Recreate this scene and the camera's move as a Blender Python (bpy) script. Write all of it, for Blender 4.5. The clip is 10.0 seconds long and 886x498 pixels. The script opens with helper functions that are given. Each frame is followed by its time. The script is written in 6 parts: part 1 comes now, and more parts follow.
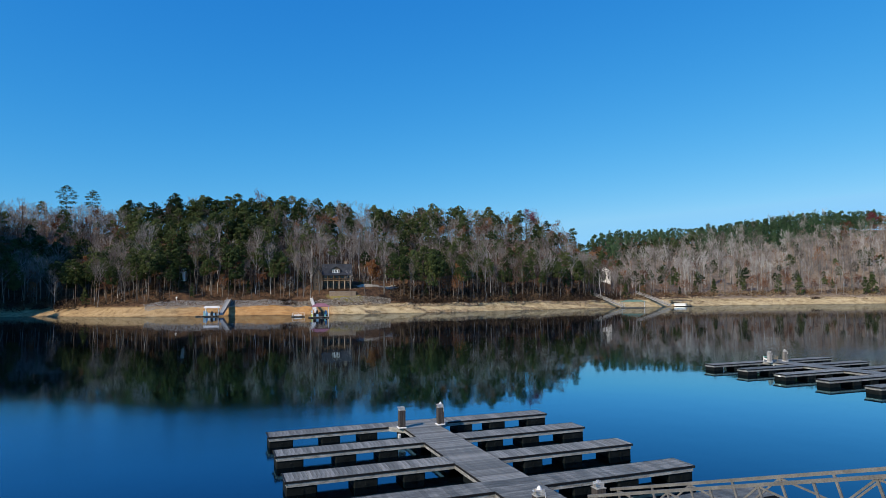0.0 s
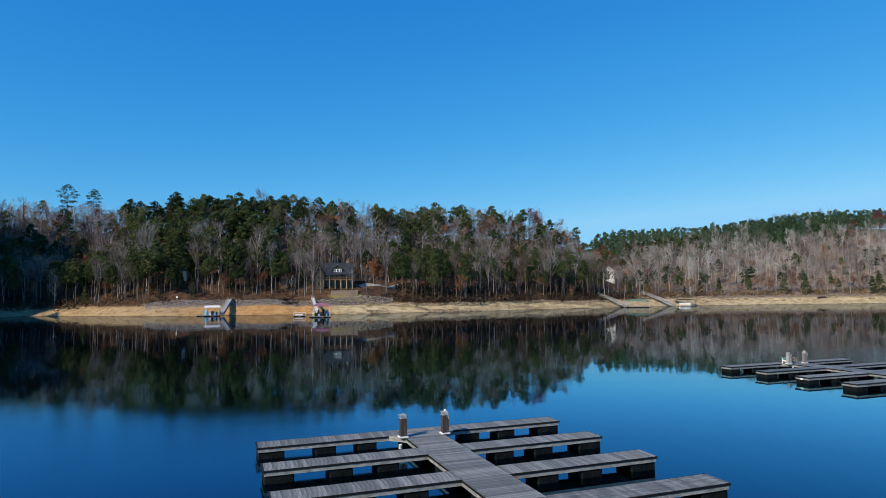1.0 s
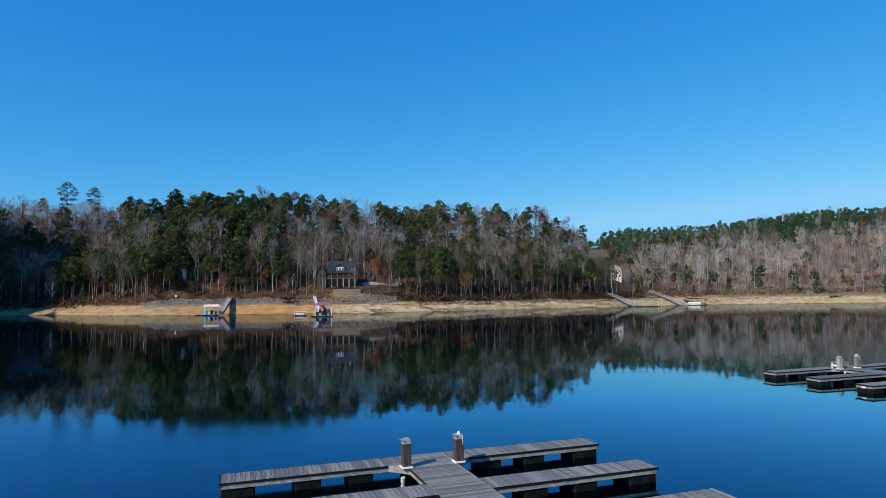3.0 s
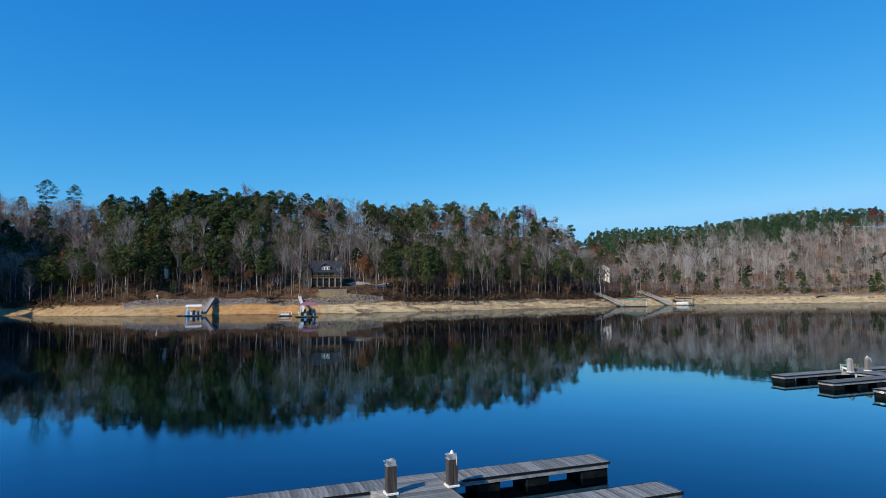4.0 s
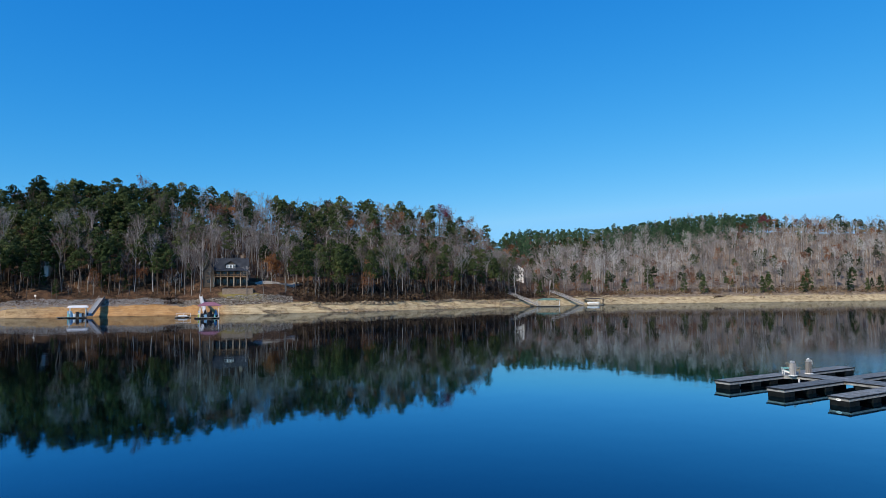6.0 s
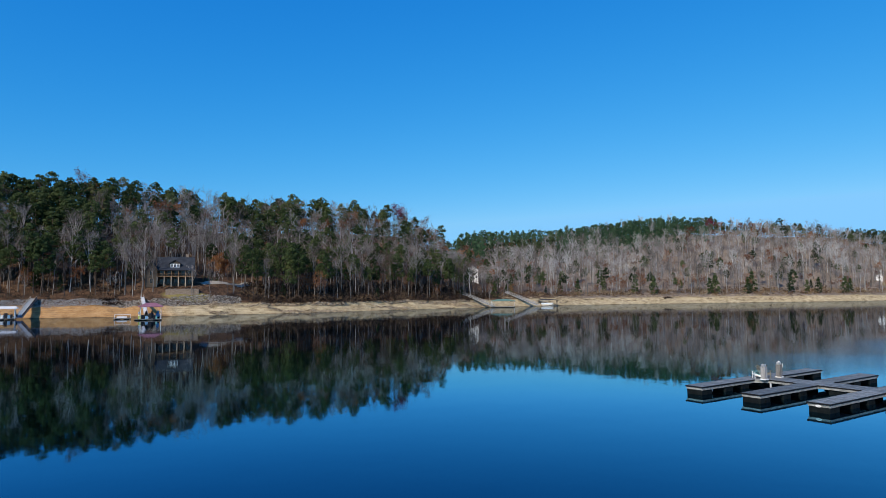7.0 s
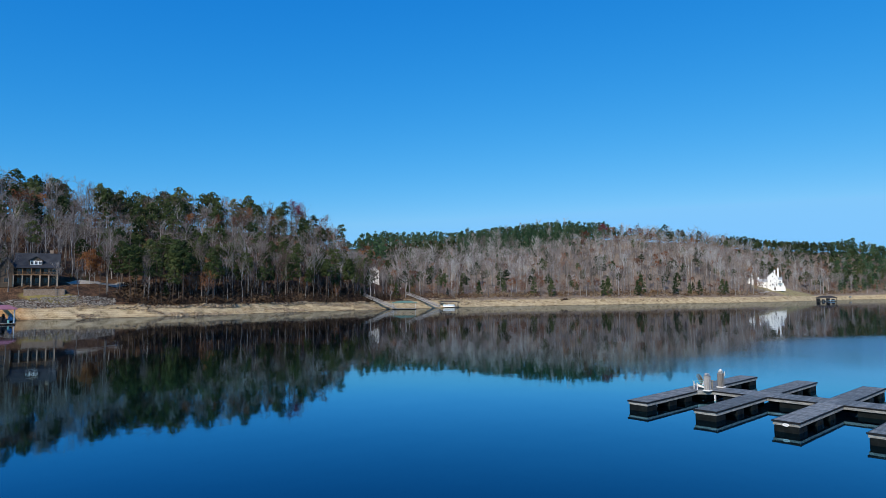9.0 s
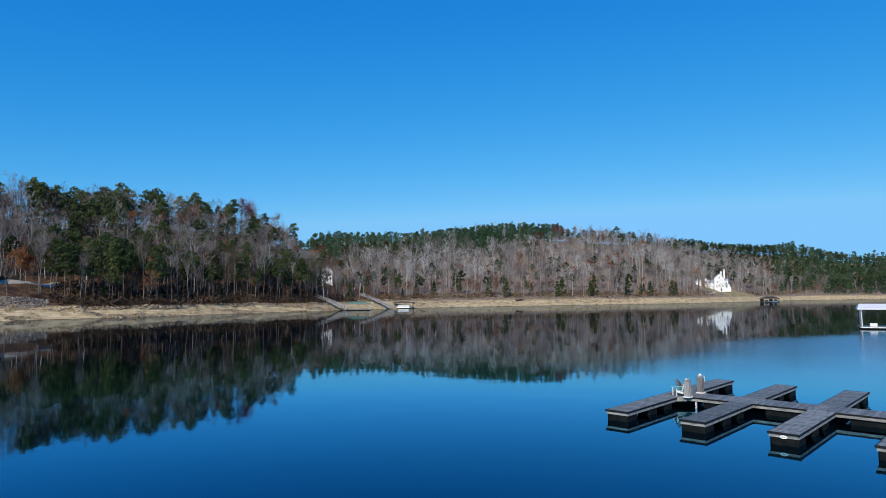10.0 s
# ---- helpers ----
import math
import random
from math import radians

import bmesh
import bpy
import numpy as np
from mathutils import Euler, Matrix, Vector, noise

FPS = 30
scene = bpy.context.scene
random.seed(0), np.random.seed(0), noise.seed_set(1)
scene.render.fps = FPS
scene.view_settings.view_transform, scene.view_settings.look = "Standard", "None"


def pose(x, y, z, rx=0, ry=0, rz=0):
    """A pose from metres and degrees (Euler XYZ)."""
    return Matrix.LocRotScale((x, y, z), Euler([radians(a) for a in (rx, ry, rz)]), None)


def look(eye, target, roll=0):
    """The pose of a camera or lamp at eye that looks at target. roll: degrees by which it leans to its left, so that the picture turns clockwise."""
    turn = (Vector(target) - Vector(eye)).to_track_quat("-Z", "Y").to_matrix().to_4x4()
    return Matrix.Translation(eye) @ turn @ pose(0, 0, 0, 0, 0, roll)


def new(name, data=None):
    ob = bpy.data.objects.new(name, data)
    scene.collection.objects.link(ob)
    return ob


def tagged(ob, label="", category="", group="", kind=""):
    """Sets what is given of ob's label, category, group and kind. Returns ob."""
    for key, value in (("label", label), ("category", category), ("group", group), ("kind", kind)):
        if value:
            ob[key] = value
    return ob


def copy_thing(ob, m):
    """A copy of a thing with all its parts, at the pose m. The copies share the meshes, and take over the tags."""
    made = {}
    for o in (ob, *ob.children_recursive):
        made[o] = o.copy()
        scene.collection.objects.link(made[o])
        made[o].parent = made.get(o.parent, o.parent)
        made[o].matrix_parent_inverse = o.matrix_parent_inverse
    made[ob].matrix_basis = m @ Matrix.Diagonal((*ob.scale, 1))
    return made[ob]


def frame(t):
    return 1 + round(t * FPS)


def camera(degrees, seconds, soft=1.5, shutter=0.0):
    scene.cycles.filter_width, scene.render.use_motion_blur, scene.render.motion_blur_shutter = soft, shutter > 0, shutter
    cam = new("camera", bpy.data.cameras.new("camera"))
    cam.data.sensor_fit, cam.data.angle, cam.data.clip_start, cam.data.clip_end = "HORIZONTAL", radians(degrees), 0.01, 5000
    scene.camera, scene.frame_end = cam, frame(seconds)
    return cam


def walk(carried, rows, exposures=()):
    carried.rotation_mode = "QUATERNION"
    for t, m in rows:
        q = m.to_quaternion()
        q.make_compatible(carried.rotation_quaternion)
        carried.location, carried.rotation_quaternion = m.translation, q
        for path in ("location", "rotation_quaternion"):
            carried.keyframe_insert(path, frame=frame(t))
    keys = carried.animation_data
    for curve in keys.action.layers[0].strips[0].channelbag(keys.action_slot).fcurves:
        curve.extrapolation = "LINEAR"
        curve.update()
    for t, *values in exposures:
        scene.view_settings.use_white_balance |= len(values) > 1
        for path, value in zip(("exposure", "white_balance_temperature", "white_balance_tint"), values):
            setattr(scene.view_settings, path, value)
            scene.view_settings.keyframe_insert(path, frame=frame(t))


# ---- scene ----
cam = camera(71.3, 10.0, soft=0.5)
PATH = [
    (0, (0.297, -3.61, 8.136), (0.269, -1.616, 8.285), -0.6),
    (0.5, (0.228, -2.22, 8.102), (0.197, -0.225, 8.249), -0.6),
    (1, (0.131, -0.779, 8.043), (0.095, 1.216, 8.191), -0.6),
    (1.5, (0.04, 0.808, 7.963), (0.0, 2.802, 8.109), -0.6),
    (2, (-0.081, 2.465, 7.891), (-0.124, 4.459, 8.037), -0.6),
    (2.5, (-0.223, 4.18, 7.819), (-0.271, 6.174, 7.965), -0.6),
    (2.7, (-0.295, 4.881, 7.808), (-0.344, 6.875, 7.954), -0.6),
    (4, (-0.633, 9.567, 7.686), (-0.64, 11.561, 7.832), -0.6),
    (4.5, (-0.644, 11.526, 7.64), (-0.594, 13.52, 7.784), -0.6),
    (5, (-0.639, 13.485, 7.568), (-0.521, 15.476, 7.713), -0.6),
    (5.5, (-0.551, 15.426, 7.529), (-0.358, 17.411, 7.674), -0.6),
    (7, (-0.013, 21.329, 7.42), (0.4, 23.28, 7.566), -0.5),
    (7.5, (0.248, 23.39, 7.406), (0.736, 25.324, 7.554), -0.5),
    (8, (0.608, 25.521, 7.372), (1.176, 27.433, 7.52), -0.5),
    (8.5, (1.074, 27.631, 7.34), (1.719, 29.518, 7.488), -0.5),
    (9, (1.595, 29.716, 7.328), (2.316, 31.575, 7.477), -0.4),
    (9.5, (2.205, 31.85, 7.258), (2.996, 33.68, 7.408), -0.4),
    (10, (2.906, 33.913, 7.2), (3.762, 35.714, 7.351), -0.4),
]
walk(cam, [(t, look(eye, target, roll)) for t, eye, target, roll in PATH], exposures=[(0, 0.04, 6950, 10), (5, 0.03, 6600, 10), (10, -0.1, 6250, 10)])

# ---- light ----
SUN_AZ, SUN_EL = 223.0, 36.0          # compass-wise from +y, and height, in degrees
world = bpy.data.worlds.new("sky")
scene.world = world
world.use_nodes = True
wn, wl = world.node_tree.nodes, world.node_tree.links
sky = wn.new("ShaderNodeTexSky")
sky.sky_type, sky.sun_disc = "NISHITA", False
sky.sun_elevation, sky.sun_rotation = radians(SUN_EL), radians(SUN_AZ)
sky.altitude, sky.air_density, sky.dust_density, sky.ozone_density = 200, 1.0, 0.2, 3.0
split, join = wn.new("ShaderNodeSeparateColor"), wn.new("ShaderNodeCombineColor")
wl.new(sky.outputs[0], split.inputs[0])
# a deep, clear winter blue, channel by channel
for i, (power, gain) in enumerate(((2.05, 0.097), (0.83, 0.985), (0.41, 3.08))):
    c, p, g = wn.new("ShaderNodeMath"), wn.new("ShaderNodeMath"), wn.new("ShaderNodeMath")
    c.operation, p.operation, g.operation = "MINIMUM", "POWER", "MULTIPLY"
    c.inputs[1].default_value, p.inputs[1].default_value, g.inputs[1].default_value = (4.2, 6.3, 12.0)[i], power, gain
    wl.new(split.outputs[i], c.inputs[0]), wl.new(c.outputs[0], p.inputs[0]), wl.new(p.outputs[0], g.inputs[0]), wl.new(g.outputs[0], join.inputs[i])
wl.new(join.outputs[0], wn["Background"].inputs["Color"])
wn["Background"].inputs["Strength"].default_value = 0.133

sun_dir = Vector((math.sin(radians(SUN_AZ)) * math.cos(radians(SUN_EL)), math.cos(radians(SUN_AZ)) * math.cos(radians(SUN_EL)), math.sin(radians(SUN_EL))))
sun = new("sun", bpy.data.lights.new("sun", "SUN"))
sun.data.energy, sun.data.angle, sun.data.color = 4.6, radians(0.53), (1.0, 0.86, 0.68)
sun.matrix_world = look(sun_dir * 400, (0, 0, 0))


# ---- materials ----
def shader(name, cols, scale=1.0, rough=0.8, bump=0.0, fine=8.0, metal=0.0, stretch=(1, 1, 1), piece=0.0, island=0.0, tree=0.0, spec=0.3, local=True):
    """A surface of three tones that shift over broad patches and fine grain, with relief, and tone by piece, by island or by tree."""
    m = bpy.data.materials.new(name)
    m.use_nodes = True
    n, l = m.node_tree.nodes, m.node_tree.links
    b = n["Principled BSDF"]
    b.inputs["Roughness"].default_value, b.inputs["Metallic"].default_value = rough, metal
    b.inputs["Specular IOR Level"].default_value = spec
    co, geo = n.new("ShaderNodeTexCoord"), n.new("ShaderNodeNewGeometry")
    mp = n.new("ShaderNodeMapping")
    mp.inputs["Scale"].default_value = stretch
    l.new(co.outputs["Object"] if local else geo.outputs["Position"], mp.inputs["Vector"])
    a, f = n.new("ShaderNodeTexNoise"), n.new("ShaderNodeTexNoise")
    for t, s, d in ((a, scale, 3), (f, scale * fine, 4)):
        t.inputs["Scale"].default_value, t.inputs["Detail"].default_value = s, d
        l.new(mp.outputs[0], t.inputs["Vector"])
    mix = n.new("ShaderNodeMath")
    mix.operation = "MULTIPLY_ADD"
    mix.inputs[1].default_value = 0.55
    half = n.new("ShaderNodeMath")
    half.operation = "MULTIPLY"
    half.inputs[1].default_value = 0.45
    l.new(f.outputs[0], half.inputs[0])
    l.new(a.outputs[0], mix.inputs[0]), l.new(half.outputs[0], mix.inputs[2])
    value = mix.outputs[0]
    own = n.new("ShaderNodeAttribute")
    own.attribute_name = "tone"
    for amount, src in ((piece, n.new("ShaderNodeObjectInfo").outputs["Random"]), (island, geo.outputs["Random Per Island"]), (tree, own.outputs["Fac"])):
        if amount:
            add = n.new("ShaderNodeMath")
            add.operation = "MULTIPLY_ADD"
            add.inputs[1].default_value = amount
            sub = n.new("ShaderNodeMath")
            sub.operation = "SUBTRACT"
            sub.inputs[1].default_value = amount / 2
            l.new(src, add.inputs[0]), l.new(value, add.inputs[2]), l.new(add.outputs[0], sub.inputs[0])
            value = sub.outputs[0]
    ramp = n.new("ShaderNodeValToRGB")
    e = ramp.color_ramp.elements
    e[0].position, e[1].position = 0.3, 0.7
    e[0].color, e[1].color = (*cols[0], 1), (*cols[-1], 1)
    for i, c in enumerate(cols[1:-1]):
        e.new(0.3 + 0.4 * (i + 1) / (len(cols) - 1)).color = (*c, 1)
    l.new(value, ramp.inputs[0]), l.new(ramp.outputs[0], b.inputs["Base Color"])
    if bump:
        bp = n.new("ShaderNodeBump")
        bp.inputs["Strength"].default_value, bp.inputs["Distance"].default_value = 0.6, bump
        l.new(f.outputs[0], bp.inputs["Height"]), l.new(bp.outputs[0], b.inputs["Normal"])
    return m


def leafy(name, cols, scale, glow=0.25):
    """Foliage: tone by tree-sized patches and by clump, with some light passing through."""
    m = shader(name, cols, scale=scale, rough=0.75, fine=6, piece=0.25, island=0.04, tree=0.36, spec=0.1, local=False)
    n, l = m.node_tree.nodes, m.node_tree.links
    tr, mx = n.new("ShaderNodeBsdfTranslucent"), n.new("ShaderNodeMixShader")
    mx.inputs[0].default_value = glow
    ramp = [x for x in n if x.type == "VALTORGB"][0]
    l.new(ramp.outputs[0], tr.inputs["Color"])
    l.new(n["Principled BSDF"].outputs[0], mx.inputs[1]), l.new(tr.outputs[0], mx.inputs[2])
    l.new(mx.outputs[0], n["Material Output"].inputs["Surface"])
    return m


DECK = shader("weathered_deck_boards", [(0.058, 0.061, 0.058), (0.128, 0.134, 0.127), (0.29, 0.297, 0.286)], 1.3, 0.58, 0.004, 9, stretch=(1, 5, 1), piece=0.2, island=0.15, spec=0.35)
FASCIA = shader("weathered_fascia_timber", [(0.068, 0.069, 0.065), (0.205, 0.208, 0.2), (0.325, 0.33, 0.322), (0.48, 0.485, 0.475)], 2.6, 0.8, 0.004, 7, stretch=(1, 1, 3))
RUBBER = shader("black_rubber", [(0.006, 0.006, 0.007), (0.012, 0.012, 0.013)], 3, 0.6)
FLOAT = shader("black_plastic_float", [(0.0026, 0.0036, 0.0038), (0.006, 0.0082, 0.0085), (0.016, 0.0195, 0.020)], 2.2, 0.65, 0.003, 6, spec=0.12)
POST = shader("grey_brown_post_boards", [(0.022, 0.019, 0.019), (0.052, 0.047, 0.046), (0.12, 0.11, 0.106)], 2.5, 0.8, 0.003, 8, stretch=(6, 6, 0.6))
POST_PALE = shader("silvered_post_boards", [(0.17, 0.165, 0.16), (0.32, 0.315, 0.31), (0.52, 0.515, 0.505)], 2.5, 0.8, 0.003, 8, stretch=(6, 6, 0.6))
GALV = shader("galvanised_steel", [(0.38, 0.38, 0.37), (0.55, 0.55, 0.54), (0.70, 0.70, 0.68)], 3, 0.45, 0.001, 8, metal=0.5)
POST_MID = shader("grey_post_boards", [(0.08, 0.077, 0.075), (0.17, 0.166, 0.16), (0.30, 0.295, 0.285)], 2.5, 0.8, 0.003, 8, stretch=(6, 6, 0.6))
WHITE = shader("white_paint", [(0.66, 0.66, 0.64), (0.78, 0.78, 0.77), (0.84, 0.84, 0.83)], 1.5, 0.5, 0.001, 8)
ALUM = shader("dull_aluminium", [(0.10, 0.10, 0.097), (0.16, 0.16, 0.156), (0.23, 0.23, 0.222)], 2.5, 0.55, 0.001, 9, metal=0.2)
TAG_BLUE = shader("pale_blue_tag", [(0.45, 0.58, 0.72), (0.56, 0.68, 0.80)], 3, 0.5)
TEAL = shader("pale_teal_plastic", [(0.14, 0.42, 0.41), (0.22, 0.52, 0.50)], 2, 0.5)
TAN_WOOD = shader("weathered_tan_chair_wood", [(0.14, 0.125, 0.095), (0.23, 0.21, 0.165), (0.33, 0.31, 0.26)], 2, 0.7)
LIME = shader("yellow_green_plastic", [(0.35, 0.45, 0.06), (0.45, 0.55, 0.10)], 2, 0.5)
ROOFING = shader("dark_shingle_roof", [(0.015, 0.018, 0.024), (0.028, 0.033, 0.042), (0.048, 0.054, 0.064)], 0.5, 0.85, 0.02, 10)
SIDING = shader("dark_brown_siding", [(0.045, 0.035, 0.028), (0.07, 0.055, 0.043), (0.10, 0.08, 0.06)], 0.8, 0.8, 0.01, 8, stretch=(1, 1, 6))
TIMBER = shader("orange_brown_porch_timber", [(0.13, 0.07, 0.035), (0.22, 0.125, 0.062), (0.31, 0.19, 0.10)], 0.9, 0.75, 0.005, 8)
TAN_PAINT = shader("tan_painted_columns", [(0.32, 0.235, 0.16), (0.40, 0.31, 0.22), (0.46, 0.37, 0.27)], 0.9, 0.7, 0.003, 8)
STONE = shader("tan_stone_wall", [(0.14, 0.10, 0.075), (0.23, 0.175, 0.13), (0.32, 0.26, 0.20)], 1.5, 0.85, 0.03, 5)
STUCCO = shader("white_painted_masonry", [(0.74, 0.74, 0.72), (0.80, 0.80, 0.78), (0.84, 0.84, 0.83)], 0.4, 0.7, 0.006, 10)
ROOF_GREY = shader("pale_grey_metal_roof", [(0.34, 0.36, 0.37), (0.45, 0.47, 0.48)], 0.8, 0.5, 0.004, 8)
MAROON = shader("faded_maroon_roof", [(0.20, 0.075, 0.105), (0.28, 0.12, 0.15), (0.36, 0.17, 0.20)], 0.9, 0.5, 0.004, 8)
GREEN_ROOF = shader("faded_green_metal_roof", [(0.07, 0.15, 0.11), (0.10, 0.20, 0.15), (0.14, 0.25, 0.19)], 0.8, 0.5, 0.004, 8)
BROWN_ROOF = shader("brown_canopy_roof", [(0.025, 0.022, 0.021), (0.05, 0.044, 0.04)], 0.9, 0.7)
BLUE_PLASTIC = shader("blue_plastic", [(0.16, 0.33, 0.55), (0.25, 0.45, 0.66)], 1.5, 0.45)
DARK = shader("dark_gear", [(0.012, 0.013, 0.016), (0.03, 0.03, 0.035)], 2, 0.5)
BARK_PINE = shader("pine_bark", [(0.05, 0.037, 0.03), (0.11, 0.082, 0.065), (0.21, 0.165, 0.135)], 0.4, 0.9, 0, 6, tree=0.2, local=False)
BARK_GREY = shader("grey_hardwood_bark", [(0.07, 0.06, 0.053), (0.175, 0.166, 0.158), (0.41, 0.40, 0.388)], 0.12, 0.9, 0, 6, piece=0.3, tree=0.4, local=False)
TWIG = shader("grey_brown_twigs", [(0.082, 0.058, 0.048), (0.148, 0.121, 0.11), (0.215, 0.193, 0.184), (0.315, 0.30, 0.29)], 0.06, 0.9, 0, 8, piece=0.25, island=0.1, tree=0.5, local=False)
# TWIG lightened for east and far woods, their brighter, hazy look put into colour
TWIG_LIGHTENED = shader("lightened_twigs", [(0.11, 0.09, 0.082), (0.20, 0.18, 0.172), (0.29, 0.278, 0.27), (0.44, 0.435, 0.425)], 0.05, 0.9, 0, 7, island=0.1, tree=0.55, local=False)
BARK_PALE = shader("pale_poplar_bark", [(0.09, 0.08, 0.072), (0.21, 0.203, 0.194), (0.45, 0.445, 0.43)], 0.12, 0.9, 0, 6, tree=0.5, local=False)
NEEDLE = leafy("pine_needles", [(0.020, 0.037, 0.015), (0.054, 0.080, 0.029), (0.112, 0.138, 0.052)], 0.09, 0.28)
NEEDLE_FAR = leafy("plantation_pine_needles", [(0.030, 0.068, 0.034), (0.055, 0.108, 0.052), (0.086, 0.146, 0.070)], 0.06)
RUST = leafy("rust_oak_leaves", [(0.12, 0.05, 0.026), (0.22, 0.09, 0.04), (0.32, 0.15, 0.06)], 0.12)
CRIMSON = leafy("crimson_leaves", [(0.13, 0.02, 0.035), (0.24, 0.04, 0.06)], 0.2)
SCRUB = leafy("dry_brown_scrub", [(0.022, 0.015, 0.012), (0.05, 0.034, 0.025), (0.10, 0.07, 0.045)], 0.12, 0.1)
BRUSH = leafy("tan_russet_brush", [(0.10, 0.05, 0.028), (0.18, 0.115, 0.066), (0.26, 0.195, 0.12)], 0.1, 0.15)
RIPRAP = shader("grey_quarry_stone", [(0.15, 0.148, 0.148), (0.25, 0.247, 0.247), (0.36, 0.355, 0.35)], 0.6, 0.85, 0.02, 6, island=0.35, local=False)
RUBBLE = shader("grey_brown_rubble", [(0.09, 0.08, 0.07), (0.19, 0.172, 0.15), (0.33, 0.305, 0.27)], 0.5, 0.88, 0.02, 6, island=0.5, local=False)
LEDGE = shader("tan_ledge_rock", [(0.19, 0.14, 0.09), (0.33, 0.26, 0.175), (0.46, 0.37, 0.26)], 0.4, 0.9, 0.03, 6, island=0.4, local=False)
CONCRETE = shader("pale_concrete_drive", [(0.30, 0.28, 0.25), (0.40, 0.38, 0.34)], 0.5, 0.85, 0.003, 8)

GLASS = bpy.data.materials.new("dark_window_glass")
GLASS.use_nodes = True
gb = GLASS.node_tree.nodes["Principled BSDF"]
gb.inputs["Base Color"].default_value, gb.inputs["Roughness"].default_value = (0.02, 0.025, 0.03, 1), 0.05


def ground_material():
    """Sand and clay on the drawn-down shore, with tide lines, shade-darkened leaf litter above it, and two mown lawns.
    """
    m = bpy.data.materials.new("shore_and_forest_floor")
    m.use_nodes = True
    n, l = m.node_tree.nodes, m.node_tree.links
    b = n["Principled BSDF"]
    b.inputs["Roughness"].default_value, b.inputs["Specular IOR Level"].default_value = 0.92, 0.15
    geo, sep = n.new("ShaderNodeNewGeometry"), n.new("ShaderNodeSeparateXYZ")
    l.new(geo.outputs["Position"], sep.inputs[0])

    def tex(scale, detail=4):
        t = n.new("ShaderNodeTexNoise")
        t.inputs["Scale"].default_value, t.inputs["Detail"].default_value = scale, detail
        l.new(geo.outputs["Position"], t.inputs["Vector"])
        return t.outputs[0]

    def op(kind, a, c, d=None):
        q = n.new("ShaderNodeMath")
        q.operation = kind
        for i, s in enumerate((a, c, d)):
            if s is not None:
                if isinstance(s, (int, float)):
                    q.inputs[i].default_value = s
                else:
                    l.new(s, q.inputs[i])
        return q.outputs[0]

    def between(v, lo, hi):
        q = n.new("ShaderNodeMapRange")
        q.interpolation_type = "SMOOTHSTEP"
        q.inputs[1].default_value, q.inputs[2].default_value = lo, hi
        l.new(v, q.inputs[0])
        return q.outputs[0]

    def ramp(v, stops):
        r = n.new("ShaderNodeValToRGB")
        e = r.color_ramp.elements
        e[0].position, e[0].color = stops[0][0], (*stops[0][1], 1)
        e[1].position, e[1].color = stops[-1][0], (*stops[-1][1], 1)
        for p, c in stops[1:-1]:
            e.new(p).color = (*c, 1)
        l.new(v, r.inputs[0])
        return r.outputs[0]

    def blend(f, a, c):
        q = n.new("ShaderNodeMix")
        q.data_type = "RGBA"
        l.new(f, q.inputs[0]), l.new(a, q.inputs[6]), l.new(c, q.inputs[7])
        return q.outputs[2]

    broad, mid, fine = tex(0.035, 3), tex(0.35, 5), tex(2.2, 5)
    z = sep.outputs["Z"]
    grain = op("MULTIPLY_ADD", fine, 0.5, op("MULTIPLY", mid, 0.5))
    clay = ramp(grain, [(0.35, (0.23, 0.122, 0.046)), (0.5, (0.41, 0.23, 0.092)), (0.65, (0.51, 0.32, 0.148))])
    loam = ramp(grain, [(0.36, (0.15, 0.10, 0.052)), (0.48, (0.335, 0.235, 0.122)), (0.62, (0.47, 0.35, 0.2))])
    sand = ramp(grain, [(0.36, (0.18, 0.137, 0.072)), (0.48, (0.41, 0.325, 0.185)), (0.62, (0.58, 0.48, 0.30))])
    shift = op("MULTIPLY_ADD", broad, 60.0, op("ADD", sep.outputs["X"], -30.0))
    shore = blend(between(shift, -56.0, -38.0), blend(between(shift, -128.0, -104.0), loam, clay), sand)
    lines = op("SINE", op("MULTIPLY_ADD", z, 9.0, op("MULTIPLY", mid, 5.0)), 0.0)
    damp = blend(op("MULTIPLY", between(lines, 0.2, 1.0), 0.35), shore, ramp(grain, [(0.3, (0.16, 0.10, 0.055)), (0.7, (0.30, 0.21, 0.13))]))
    wet = blend(between(op("MULTIPLY_ADD", mid, 0.3, z), 0.45, 0.2), damp, ramp(grain, [(0.3, (0.10, 0.06, 0.03)), (0.7, (0.17, 0.11, 0.06))]))
    # leaf litter, its tones darkened for the shade of a thicker wood
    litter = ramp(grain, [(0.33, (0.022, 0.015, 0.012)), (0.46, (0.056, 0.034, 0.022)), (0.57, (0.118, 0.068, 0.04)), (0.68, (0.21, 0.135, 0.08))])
    lawn = ramp(grain, [(0.35, (0.12, 0.105, 0.035)), (0.65, (0.27, 0.22, 0.085))])

    def near(x, y, rx, ry):
        dx = op("DIVIDE", op("SUBTRACT", sep.outputs["X"], float(x)), float(rx))
        dy = op("DIVIDE", op("SUBTRACT", sep.outputs["Y"], float(y)), float(ry))
        d = op("SQRT", op("ADD", op("MULTIPLY", dx, dx), op("MULTIPLY", dy, dy)), 0.0)
        return between(op("MULTIPLY_ADD", mid, 0.5, d), 1.35, 1.05)

    dry = ramp(grain, [(0.33, (0.085, 0.064, 0.048)), (0.48, (0.185, 0.146, 0.111)), (0.6, (0.275, 0.222, 0.172)), (0.7, (0.36, 0.303, 0.238))])
